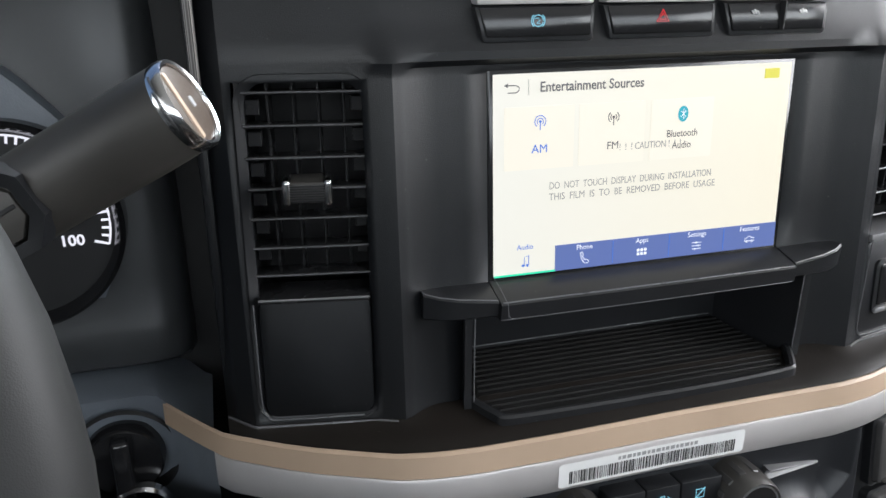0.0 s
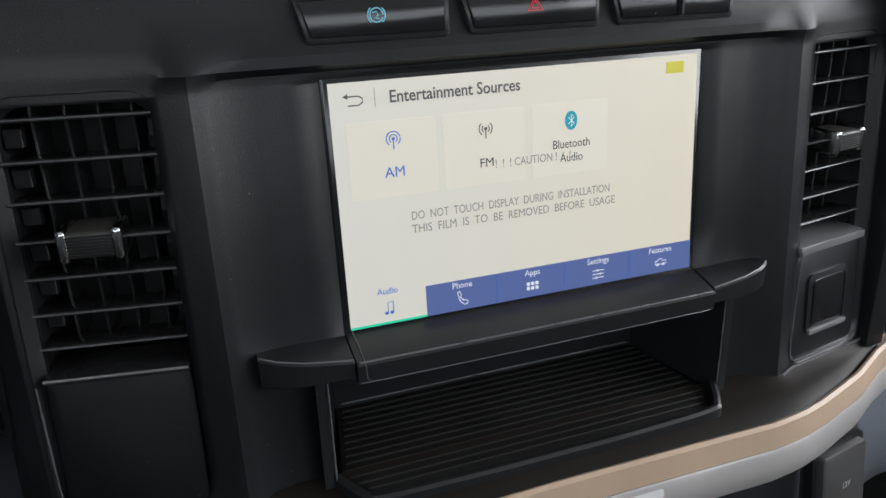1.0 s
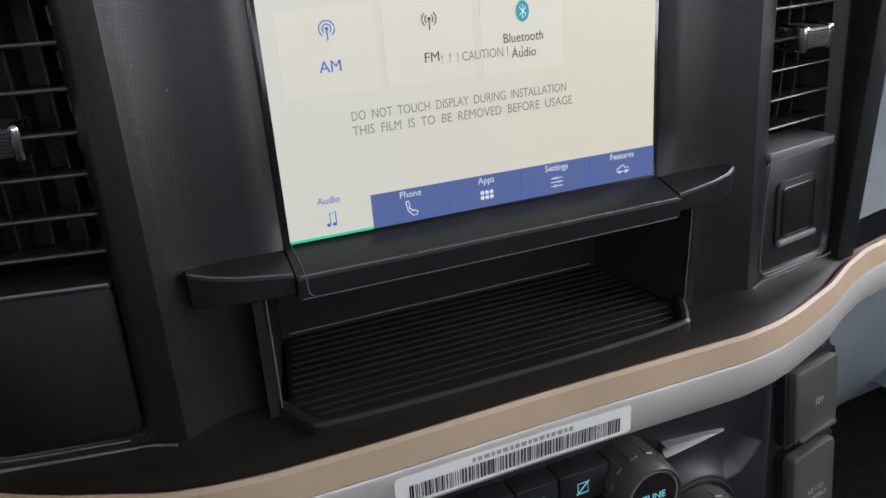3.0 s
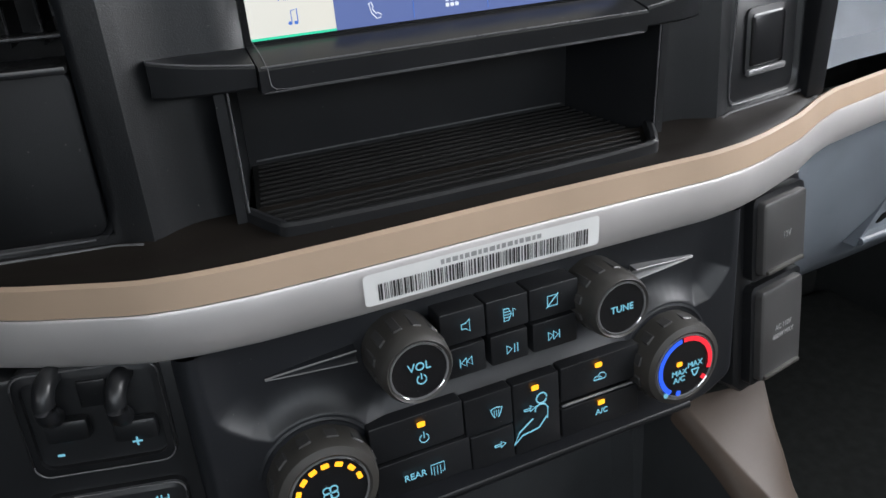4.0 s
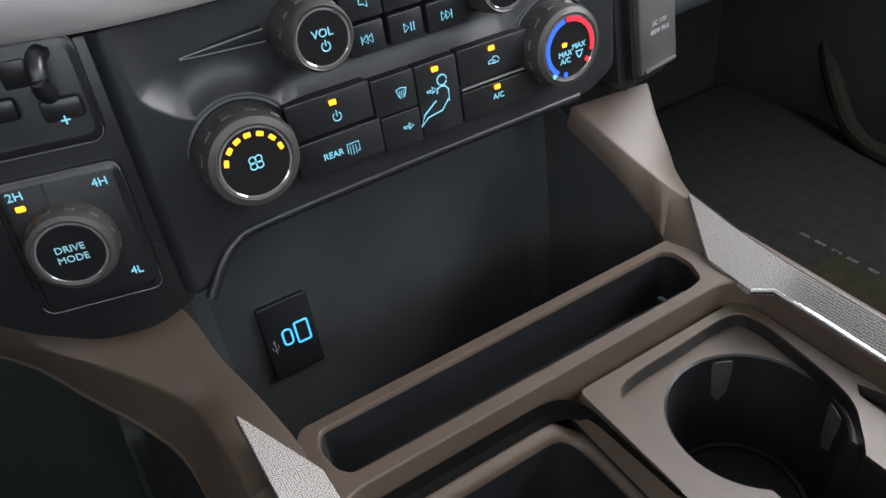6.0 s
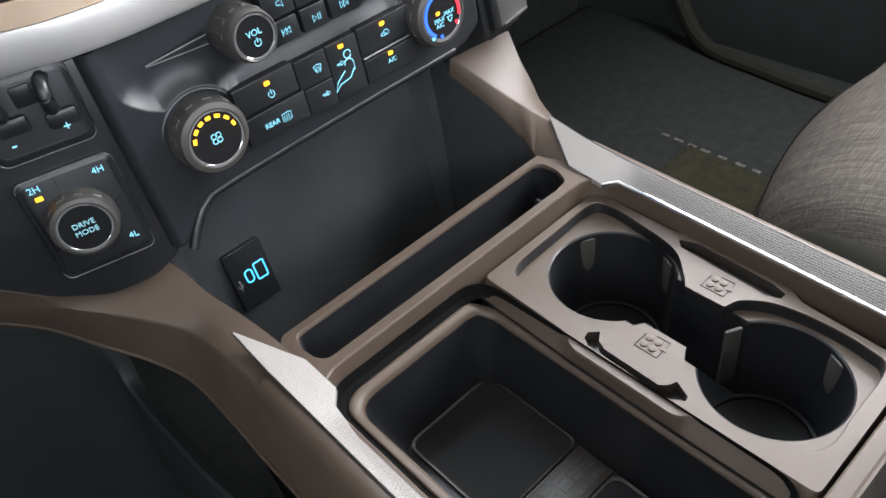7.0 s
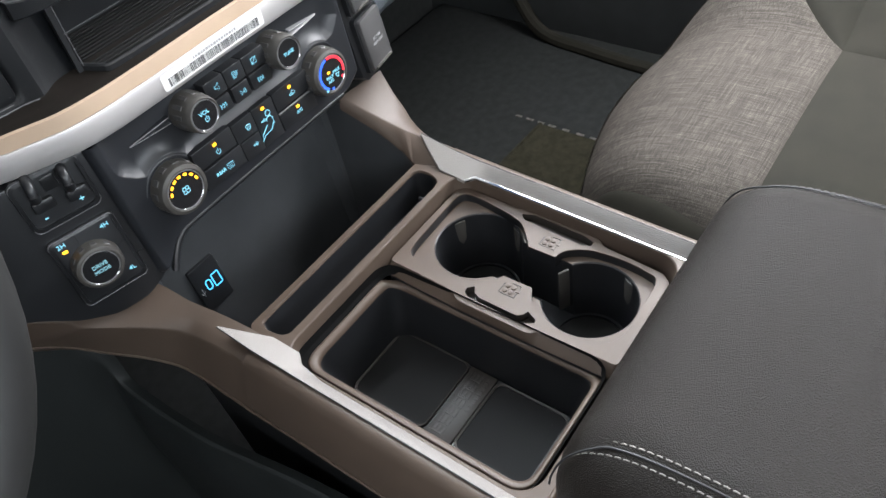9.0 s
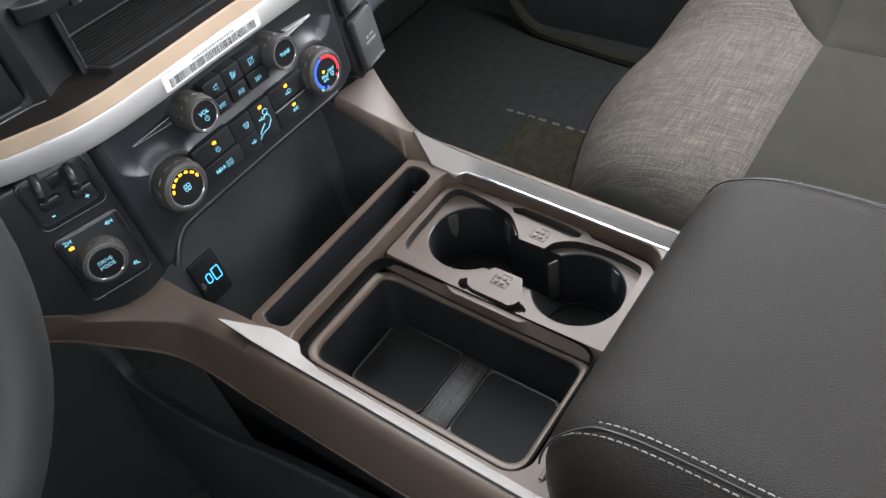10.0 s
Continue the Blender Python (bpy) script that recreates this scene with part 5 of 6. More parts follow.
        # aluminium strip: wide facet at its front tip, sloping inwards
        outer = [(0.1485, 0.3900, 0.5268), (0.1485, 0.3500, 0.5208), (0.1480, 0.3195, 0.5192), (0.1480, 0.3090, 0.5190), (0.1480, 0.2830, 0.5188), (0.1480, 0.10, 0.5188), (0.1480, -0.20, 0.5188)]
        inner = [(0.1475, 0.3895, 0.5264), (0.1250, 0.3500, 0.5110), (0.1245, 0.3195, 0.5092), (0.1330, 0.3085, 0.5112), (0.1365, 0.2830, 0.5090), (0.1365, 0.10, 0.5080), (0.1365, -0.20, 0.5080)]
        a, b = ([Vector((lean(s * x, y), y, z)) for x, y, z in q] for q in (outer, inner))
        lo = Vector((0, 0, -0.004))
        part("aluminium_strip", loft([[p + lo for p in a], a, b, [p + lo for p in b]], closed=False), KNURL, t, "fine textured aluminium strip", angle=50)
        part("strip_line", tube([p + Vector((s * 0.0006, 0, -0.0004)) for p in a], 0.0006, 6), DEEP, t, "thin edge line")
        if s < 0:
            continue
        edge = [b[2] + Vector((-s * 0.0004, -0.002, -0.0012)), b[3] + Vector((-s * 0.0010, 0, -0.0012)), b[4] + Vector((-s * 0.0012, 0, -0.0014)), b[5] + Vector((-s * 0.0012, 0, -0.0014)), b[6] + Vector((-s * 0.0012, 0, -0.0014))]
        part("chrome_edge", tube([p + Vector((-0.0004, 0, 0.0010)) for p in edge], 0.0018, 10), CHROME, t, "bright chrome edge")
    # map pocket low on the driver's flank
    flank = [(-0.172, -0.30, 0.390), (-0.173, 0.10, 0.390), (-0.185, 0.286, 0.386), (-0.203, 0.410, 0.385), (-0.208, 0.490, 0.385), (-0.209, 0.540, 0.395), (-0.207, 0.556, 0.430), (-0.225, 0.572, 0.468), (-0.262, 0.585, 0.505), (-0.340, 0.615, 0.535)]
    fl = smooth_path(flank, 5)
    rows = [[p + Vector((0.012, 0, -0.002)) for p in fl], [p + Vector((0.003, 0, 0.002)) for p in fl], fl, [Vector((p.x - 0.003, p.y, p.z - 0.008)) for p in fl], [Vector((p.x - 0.010, p.y + 0.004, p.z - 0.10)) for p in fl], [Vector((p.x - 0.004, p.y + 0.010, 0.10)) for p in fl]]
    part("map_pocket", loft(rows, closed=False), FLANK, t, "black map pocket side")
    # deck with the phone slot and the large opening for bin and insert
    zd = 0.5085
    slot = cut_corners([(-0.1170, 0.3745), (-0.1215, 0.3640), (-0.1195, 0.3480), (-0.1140, 0.3415), (0.0990, 0.3400), (0.1105, 0.3420), (0.1165, 0.3560), (0.1160, 0.3700), (0.1110, 0.3755)], 0.004, 4)
    turn = lambda loop, f: [(-0.002 + (x + 0.002) * (1 - 0.008 * f), 0.3575 + (y - 0.3575) * (1 - 0.06 * f)) for x, y in loop]
    ring = lambda w, d, r, y0=0.2090: [(lean(x - 0.0005, y + y0), y + y0) for x, y in rrect(w, d, r, 8)]
    edge = cut_corners([(-0.1230, 0.3805), (-0.1370, 0.3640), (-0.1400, 0.3400), (-0.1400, -0.1500), (0.1250, -0.1500), (0.1370, 0.3400), (0.1350, 0.3640), (0.1230, 0.3805)], 0.003, 3)
    hole = ring(0.2680, 0.2500, 0.022)
    bm = fill(edge, [slot, hole], zd)
    loft([[(x, y, zd) for x, y in hole], [(x, y, zd - 0.0010) for x, y in ring(0.2664, 0.2483, 0.022)], [(x, y, zd - 0.0022) for x, y in ring(0.2660, 0.2478, 0.022)]], True, bm=bm)
    loft([[(x, y, zd) for x, y in slot], [(x, y, zd - 0.0007) for x, y in turn(slot, 0.5)], [(x, y, zd - 0.0030) for x, y in turn(slot, 0.9)]], True, bm=bm)
    loft([[(x, y, zd) for x, y in edge], [(x * 1.003, y + 0.0010, zd - 0.0010) for x, y in edge], [(x * 1.003, y + 0.0012, zd - 0.0080) for x, y in edge]], True, bm=bm)
    bmesh.ops.remove_doubles(bm, verts=bm.verts, dist=0.00005)
    part("deck", bm, BROWN, t, "warm dark grey deck round slot and bin", angle=28)
    part("rear_lip", tube([(-0.126, 0.0735, zd), (0.126 - 0.011, 0.0735, zd)], 0.0024, 10), BROWN, t, "rounded ridge before the armrest")
    part("rim_wall", loft([[(x, y, zd - h) for x, y in ring(w, d, 0.022)] for w, d, h in ((0.2661, 0.2479, 0.0021), (0.2645, 0.2455, 0.0105), (0.2640, 0.2445, 0.0250))], True), BROWN, t, "inner wall of the deck opening")
    part("slot_well", loft([[(x, y, zd - 0.0029) for x, y in turn(slot, 0.85)], [(x, y, 0.4720) for x, y in turn(slot, 1.6)], [(x, y, 0.4700) for x, y in turn(slot, 2.6)]], True, False, True), SATIN, t, "black phone slot")
    part("slot_step", box(-0.1090, 0.1040, 0.3425, 0.3490, 0.4710, 0.4990, 0.0012), SATIN, t)
    part("small_rib", box(0.0900, 0.0935, 0.3480, 0.3560, 0.4710, 0.4960, 0.0010), SATIN, t)
    # bin
    def well(x, y1, y0, xr, r):
        return cut_corners([(x, y1), (x, y0), (xr, y0), (xr, y1)], r, 6)
    # narrow gap round the bin; its shade is painted near-black
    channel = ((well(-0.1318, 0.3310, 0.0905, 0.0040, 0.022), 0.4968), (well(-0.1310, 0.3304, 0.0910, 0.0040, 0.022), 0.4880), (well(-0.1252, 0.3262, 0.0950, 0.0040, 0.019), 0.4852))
    part("bin_channel", loft([[(x, y, z) for x, y in q] for q, z in channel], True), VOID, t, "channel round the bin, blackened for its shade")
    ledge = ((channel[2][0], 0.4850), (well(-0.1246, 0.3258, 0.0954, 0.0020, 0.019), 0.4866), (well(-0.1236, 0.3248, 0.0962, 0.0006, 0.019), 0.4870), (well(-0.1198, 0.3212, 0.0985, -0.0030, 0.018), 0.4856), (well(-0.1180, 0.3196, 0.1000, -0.0044, 0.017), 0.4838), (well(-0.1172, 0.3190, 0.1006, -0.0050, 0.017), 0.4800))
    part("bin_ledge", loft([[(x, y, z - 0.0080 * max(0.0, min(1.0, (x + 0.012) / 0.010))) for x, y in q] for q, z in ledge], True), BROWN, t, "rounded warm grey lip of the bin", angle=70)
    top, bot = ledge[-1][0], well(-0.1010, 0.3170, 0.1120, -0.0108, 0.018)
    part("bin", loft([[(x, y, 0.4802 - 0.0080 * max(0.0, min(1.0, (x + 0.012) / 0.010))) for x, y in top], [(x + 0.0005, y - 0.0003, 0.4680) for x, y in top], [(x, y, 0.4200) for x, y in bot], [(x * 0.985 - 0.0008, y * 0.99 + 0.002, 0.4120) for x, y in bot]], True, False, True), SATIN, t, "deep black storage bin")
    for x0, x1, y0, y1 in ((-0.0905, -0.0150, 0.1225, 0.1965), (-0.0900, -0.0120, 0.2315, 0.3140)):
        M = flat((x0 + x1) / 2, (y0 + y1) / 2, 0.4150)
        part("mat_border", frame_ring(rrect(x1 - x0 + 0.0036, y1 - y0 + 0.0036, 0.0090, 5), rrect(x1 - x0, y1 - y0, 0.0075, 5), 0.004, M, -0.0005), RIMDARK, t)
        part("rubber_mat", plate(rrect(x1 - x0, y1 - y0, 0.0075, 5), 0.003, M @ Matrix.Translation((0, 0, -0.0018))), MATRUBBER, t, "fine ribbed rubber mat")
    part("embossed_bar", box(-0.0940, -0.0120, 0.1995, 0.2290, 0.4110, 0.4145, 0.0008), EMBOSS, t)
    for k in range(7):
        x = -0.0880 + 0.0105 * k
        part("embossed_block", box(x, x + 0.0020, 0.2115, 0.2225, 0.4143, 0.4151, 0.0001, 1), EMBOSS, t)
        for dy in (0.2115, 0.2159, 0.2203):
            part("embossed_block", box(x + 0.0021, x + 0.0082, dy, dy + 0.0022, 0.4143, 0.4151, 0.0001, 1), EMBOSS, t)
    for k in range(8):
        x = -0.0560 + 0.0052 * k
        part("embossed_block", box(x, x + 0.0034, 0.2035, 0.2080, 0.4143, 0.4149, 0.0001, 1), EMBOSS, t)
    for dy in (0.2255, 0.2275):
        part("embossed_line", box(-0.0880, -0.0160, dy - 0.0008, dy, 0.4143, 0.4150), EMBOSS, t)
    part("small_stop", box(-0.0230, -0.0120, 0.3820, 0.3850, 0.4860, 0.4960, 0.0010), SATIN, t)
    return t


console()


def usb_plate():
    t = thing("usb_port", "black port plate with blue lit outline", "port")
    m = pose(-0.0895, 0.4985, 0.4635, 90 - 7, 0, 0)
    part("port_plate", plate(rrect(0.034, 0.056, 0.002, 3), 0.010, m @ Matrix.Translation((0, 0, 0.0016)), 0.0008), SATIN, t)
    for x, w, h in ((-0.0035, 0.0060, 0.0115), (0.0070, 0.0088, 0.0155)):
        o = [(a + x + 0.001, b + 0.001) for a, b in rrect(w, h, 0.0026 if w < 0.008 else 0.0012, 4)]
        part("port_outline", tube([m @ Vector((a, b, 0.0018)) for a, b in o + o[:1]], 0.0007, 6), BLUELINE, t, "glowing blue outline", smooth=False)
    g = m @ Matrix.Translation((-0.0120, -0.0035, 0.0014))
    stroke(t, "symbol", g, [(0, -0.005), (0, 0.004)], 0.0003, PRINTGREY)
    stroke(t, "symbol", g, [(-0.002, 0.0015), (-0.002, -0.0005), (0, -0.0025), (0.002, 0.0), (0.002, 0.002)], 0.0003, PRINTGREY)
    part("symbol_head", plate([(-0.001, 0.0), (0.001, 0.0), (0.0, 0.002)], 0.0003, g @ Matrix.Translation((0, 0.004, 0.0004))), PRINTGREY, t, smooth=False)


usb_plate()


def cup_insert():
    t = thing("cup_holder_insert", "warm grey cup holder insert with two wells", "cup holder")
    zt = 0.4945
    c1, c2, R = (0.0728, 0.2695), (0.0645, 0.1450), 0.0440
    opening = [(0.0195, 0.2990), (0.0230, 0.3127), (0.0338, 0.3199), (0.0720, 0.3215), (0.1108, 0.3218), (0.1206, 0.3114), (0.1180, 0.2800), (0.1110, 0.2467), (0.0960, 0.2290), (0.0872, 0.2214), (0.0860, 0.2190), (0.0860, 0.1945), (0.0872, 0.1920), (0.0979, 0.1871), (0.1085, 0.1690), (0.1118, 0.1400), (0.1092, 0.1120), (0.1010, 0.0998), (0.0620, 0.0985), (0.0350, 0.0985), (0.0160, 0.1130), (0.0128, 0.1260), (0.0146, 0.1481), (0.0215, 0.1744), (0.0320, 0.1845), (0.0422, 0.1908), (0.0434, 0.1930), (0.0434, 0.2195), (0.0424, 0.2218), (0.0310, 0.2305), (0.0200, 0.2500), (0.0160, 0.2780)]
    hole = round_loop(opening, 5)
    # the side towards the bin and the far side are chamfered, but for the stretch beside the grips
    def edge(left, mid, right, far):
        return cut_corners([(left + 0.0025, 0.3280), (left, 0.2540), (mid, 0.2430), (mid - 0.0006, 0.1680), (left - 0.0008, 0.1600), (left, 0.0890), (right - 0.0215, 0.0896), (right - 0.0140, 0.0985), (right - 0.0090, 0.1600), (far - 0.0030, 0.1680), (far, 0.2480), (right - 0.0020, 0.2560), (right, 0.3278)], 0.0045, 4)
    outer2, outer, outer0 = edge(0.0060, -0.0012, 0.1276, 0.1284), edge(0.0048, -0.0020, 0.1284, 0.1290), edge(-0.0022, -0.0026, 0.1292, 0.1294)
    grooves = ([(0.0200, 0.2375), (0.0150, 0.2430), (0.0100, 0.2420), (0.0066, 0.2360), (0.0050, 0.1780), (0.0105, 0.1690), (0.0140, 0.1700), (0.0188, 0.1805), (0.0132, 0.1828), (0.0100, 0.1870), (0.0108, 0.2270), (0.0138, 0.2335)],
               [(0.1152, 0.2440), (0.1105, 0.1780), (0.1140, 0.1700), (0.1190, 0.1700), (0.1222, 0.1820), (0.1250, 0.2370), (0.1205, 0.2490)])
    bm = fill(outer2, [hole, *grooves], zt)
    loft([[(x, y, zt) for x, y in outer2], [(x, y, zt - 0.0012) for x, y in outer], [(x, y, zt - 0.0115) for x, y in outer0]], True, bm=bm)
    mx, my = sum(p[0] for p in hole) / len(hole), sum(p[1] for p in hole) / len(hole)
    shrink = lambda f: [(mx + (x - mx) * f, my + (y - my) * f) for x, y in hole]
    loft([[(x, y, zt) for x, y in hole], [(x, y, zt - 0.0005) for x, y in shrink(0.9965)], [(x, y, zt - 0.0014) for x, y in shrink(0.9955)]], True, bm=bm)
    bmesh.ops.remove_doubles(bm, verts=bm.verts, dist=0.00005)
    part("insert_top", bm, BROWN, t, angle=30)
    # shade on the opening's wall is painted with black plastic
    part("opening_wall", loft([[(x, y, z) for x, y in shrink(f)] for f, z in ((0.9958, zt - 0.0013), (0.986, zt - 0.0140))], True), SATIN, t, "wall of the opening, coloured black for its shade")
    part("insert_wall", loft([[(x + 0.0006, y, z) for x, y in outer0] for z in (zt - 0.0112, 0.4130)], True), SATIN, t)
    # lower shelf with the two round wells and the neck between them
    d = Vector((c2[0] - c1[0], c2[1] - c1[1]))
    ang = math.degrees(math.atan2(d.y, d.x))
    ph = math.degrees(math.asin(0.026 / R))
    def eight(r):
        return circle(r, 36, *c1, ang + ph, ang - ph + 360) + circle(r, 36, *c2, ang + 180 + ph, ang + 180 - ph + 360)
    part("well_shelf", fill([(0.004, 0.3280), (0.004, 0.0905), (0.1130, 0.0905), (0.1270, 0.3270)], [eight(R)], zt - 0.0095), BROWN, t)
    part("cup_well_liner", loft([[(x, y, z) for x, y in eight(r)] for r, z in ((R, zt - 0.0095), (R - 0.0012, zt - 0.0105), (R - 0.0016, zt - 0.014), (R - 0.004, 0.424), (R - 0.007, 0.416))], True, False, True), SATIN, t, "black cup wells")
    for c in (c1, c2):
        m = flat(c[0], c[1], 0)
        part("well_mat", lathe([(R - 0.010, 0.416), (R - 0.011, 0.4175), (0.001, 0.4175)], m, 40), RUBBER, t)
        part("well_ring", lathe([(R - 0.0065, 0.4160), (R - 0.0070, 0.4185), (R - 0.0095, 0.4185), (R - 0.0100, 0.4160)], m, 40, cap1=False), SATIN, t)
        for a in (62, -28, 160):
            q = m @ Matrix.Rotation(radians(a), 4, "Z") @ Matrix.Translation((R - 0.0035, 0, 0))
            part("grip_finger", box(0.0006, 0.0040, -0.0062, 0.0062, 0.428, zt - 0.0130, 0.0018, 2, q), KNOB, t, "grey rubber grip finger")
    # grips: deep groove, its shade put into a darker colour, and raised symbols
    for s, groove in zip((1, -1), grooves):
        bm = fill(groove, [], zt - 0.0090)
        loft([[(x, y, zt - 0.0002) for x, y in groove], [(x, y, zt - 0.0090) for x, y in groove]], True, bm=bm)
        part("grip_groove", bm, RIMDARK, t, "deep groove of the grip, darkened in colour for shade")
        sx, sy = (0.0325, 0.2080) if s > 0 else (0.1000, 0.2060)
        for i in range(2):
            for j in range(2):
                part("raised_symbol", lathe([(0.0025, 0.0), (0.0025, 0.0008), (0.0019, 0.0010)], flat(sx - 0.0030 + 0.0060 * i, sy - 0.0026 + 0.0060 * j, zt), 16), BROWN, t)
        part("symbol_frame", tube([Vector((sx - 0.0072 + 0.0144 * a, sy - 0.0085 + 0.016 * b, zt + 0.0001)) for a, b in ((1, 0.6), (1, 0), (0, 0), (0, 1), (0.8, 1))], 0.0004, 5), DEEP, t)
        part("raised_symbol", lathe([(0.0024, 0.0), (0.0024, 0.0006), (0.0018, 0.0006)], flat(sx + 0.0005, sy - 0.0085, zt), 3), BROWN, t)
    return t


cup_insert()


# ---- armrest lid ----
def armrest():
    t = thing("armrest", "dark grey leatherette armrest lid with pale double stitching", "armrest")
    n = 28
    rings = []
    prof = [(0.0670, 0.520), (0.0690, 0.545), (0.0665, 0.572), (0.0570, 0.598), (0.0405, 0.616), (0.0210, 0.626), (-0.006, 0.631), (-0.055, 0.633), (-0.15, 0.633), (-0.35, 0.632)]
    sm = smooth_path([(0, y, z) for y, z in prof], 4)
    for p in sm:
        ring = []
        half = 0.1500
        for k in range(n + 1):
            u = -1 + 2 * k / n
            x = half * u
            drop = 0.028 * max(0.0, (abs(u) - 0.70) / 0.30) ** 2.2
            inset = 0.022 * max(0.0, (abs(u) - 0.75) / 0.25) ** 2.5
            h = p.z - drop * max(0.0, min(1.0, (p.z - 0.52) / 0.08))
            ring.append((x, p.y - inset * (1 if p.y > -0.01 else 0), h))
        ring = [(ring[0][0] - 0.004, ring[0][1], 0.515)] + ring + [(ring[-1][0] + 0.004, ring[-1][1], 0.515)]
        rings.append(ring)
    part("lid", loft(rings, closed=False), LEATHER, t, angle=60)
    top = lambda x, y: interp(y, [p.y for p in reversed(sm)], [p.z for p in reversed(sm)]) - 0.028 * max(0.0, (abs(x) / 0.15 - 0.70) / 0.30) ** 2.2
    for s in (-1, 1):
        seam = [(s * (0.1235 if p.y < 0.035 else 0.1235 + 0.010 * (p.y - 0.035) / 0.03), p.y - (0.022 * max(0.0, (0.1235 / 0.15 - 0.75) / 0.25) ** 2.5 if p.y > -0.01 else 0), p.z - 0.0275 * max(0.0, (0.1235 / 0.15 - 0.70) / 0.30) ** 2.2 + 0.0002) for p in sm[6:]]
        part("seam", tube(smooth_path(seam, 2), 0.0008, 6), DEEP, t)
        y = 0.056
        while y > -0.30:
            for dx in (-0.0038, 0.0038):
                x = s * 0.1235 + dx
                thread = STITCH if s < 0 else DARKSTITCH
                a, b = Vector((x, y - 0.003, top(x, y) + 0.0004)), Vector((x, y - 0.0065, top(x, y - 0.0035) + 0.0004))
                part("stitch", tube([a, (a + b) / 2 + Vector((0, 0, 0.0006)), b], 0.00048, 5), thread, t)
            y -= 0.0052
    part("lid_base", box(-0.150, 0.150, -0.45, 0.0600, 0.470, 0.522, 0.006), SATIN, t)
    return t


armrest()


# ---- passenger seat ----
def seat():
    t = thing("passenger_seat", "passenger seat with woven grey cloth and taupe sides", "seat")
    cx, hw, yf, yb = 0.455, 0.245, 0.330, -0.35

    def point(u, y):
        """u across -1..1, y along; beyond the ends the cushion rolls over."""
        x = cx + hw * math.copysign(min(1.0, abs(u)), u)
        z = 0.4680 + 0.006 * math.cos(u * 3.0)
        z -= 0.075 * max(0.0, (-u - 0.55) / 0.45) ** 2.4
        r = max(0.0, (u - 0.40) / 0.60)
        z += 0.060 * r * r * (3 - 2 * r)
        f = max(0.0, (y - 0.10) / (yf - 0.10))
        z -= 0.085 * f ** 3.4
        yy = y - f * (0.016 + 0.95 * (x - 0.490) ** 2)
        return Vector((x, yy, z))

    def patch(name, u0, u1, y0, y1, mat, label, nu=24, ny=24, lift=0.0):
        rows = []
        for j in range(ny + 1):
            y = y0 + (y1 - y0) * j / ny
            row = []
            for i in range(nu + 1):
                lo = u0(y) if callable(u0) else u0
                hi = u1(y) if callable(u1) else u1
                u = lo + (hi - lo) * i / nu
                p = point(u, y)
                e = min(i, nu - i) / nu * (hi - lo) * hw
                g = min(j, ny - j) / ny * (y1 - y0)
                p.z -= 0.005 * math.exp(-min(e, g) / 0.006)
                row.append(p)
            rows.append(row)
        part(name, loft(rows, closed=False), mat, t, label, angle=80)

    left = lambda y: -0.88 + 0.12 * max(0.0, min(1.0, (y - 0.075) / 0.20))
    right = lambda y: 0.44 + 0.56 * max(0.0, min(1.0, (y - 0.075) / 0.17))
    patch("front_cloth", left, right, 0.075, yf, CLOTH, "woven grey melange cloth", 48, 36)
    patch("centre_panel", -0.80, 0.44, -0.35, 0.075, SUEDE, "taupe suede centre panel")
    patch("outer_bolster", 0.44, 1.0, -0.35, 0.075, SUEDE, "taupe bolster")
    patch("outer_bolster", right, lambda y: 1.003, 0.075, 0.243, SUEDE, "taupe bolster")
    patch("inner_bolster", -1.0, -0.80, -0.35, 0.075, SUEDE, "taupe bolster")
    patch("inner_bolster", -1.0, left, 0.075, yf, SUEDE, "taupe bolster")
    rows = []
    for k in range(25):
        y = 0.0 + yf * k / 24
        p = point(-0.97, y)
        q = point(-1.0, y)
        rows.append([p + Vector((0, 0, -0.004)), (p + q) / 2 + Vector((-0.004, 0, -0.004)), q + Vector((-0.002, 0, -0.02)), Vector((q.x + 0.004, q.y - 0.01, q.z - 0.07)), Vector((q.x + 0.02, q.y - 0.03, 0.28))])
    part("side_skirt", loft(rows, closed=False), SUEDE, t, "taupe side of the cushion", angle=80)
    rows = []
    for i in range(31):
        u = -1 + 2 * i / 30
        p = point(u, yf)
        rows.append([p, p + Vector((0, 0.006, -0.03)), p + Vector((0, -0.01, -0.09)), Vector((p.x, p.y - 0.06, 0.27))])
    part("front_skirt", loft(rows, closed=False), CLOTH, t, angle=80)
    rows = [[(x, -0.345 + dy - 0.20 * (z - 0.45), z) for x, dy in ((0.23, -0.04), (0.24, 0.03), (0.30, 0.045), (0.46, 0.03), (0.62, 0.045), (0.68, 0.03), (0.69, -0.04))] for z in (0.44, 0.60, 0.80, 0.95, 1.00)]
    solid(part("backrest", loft(rows, closed=False), SUEDE, t, "taupe backrest"), 0.06)
    part("seat_base", box(0.26, 0.66, -0.35, 0.20, 0.10, 0.30, 0.02), DEEP, t)
    return t


seat()


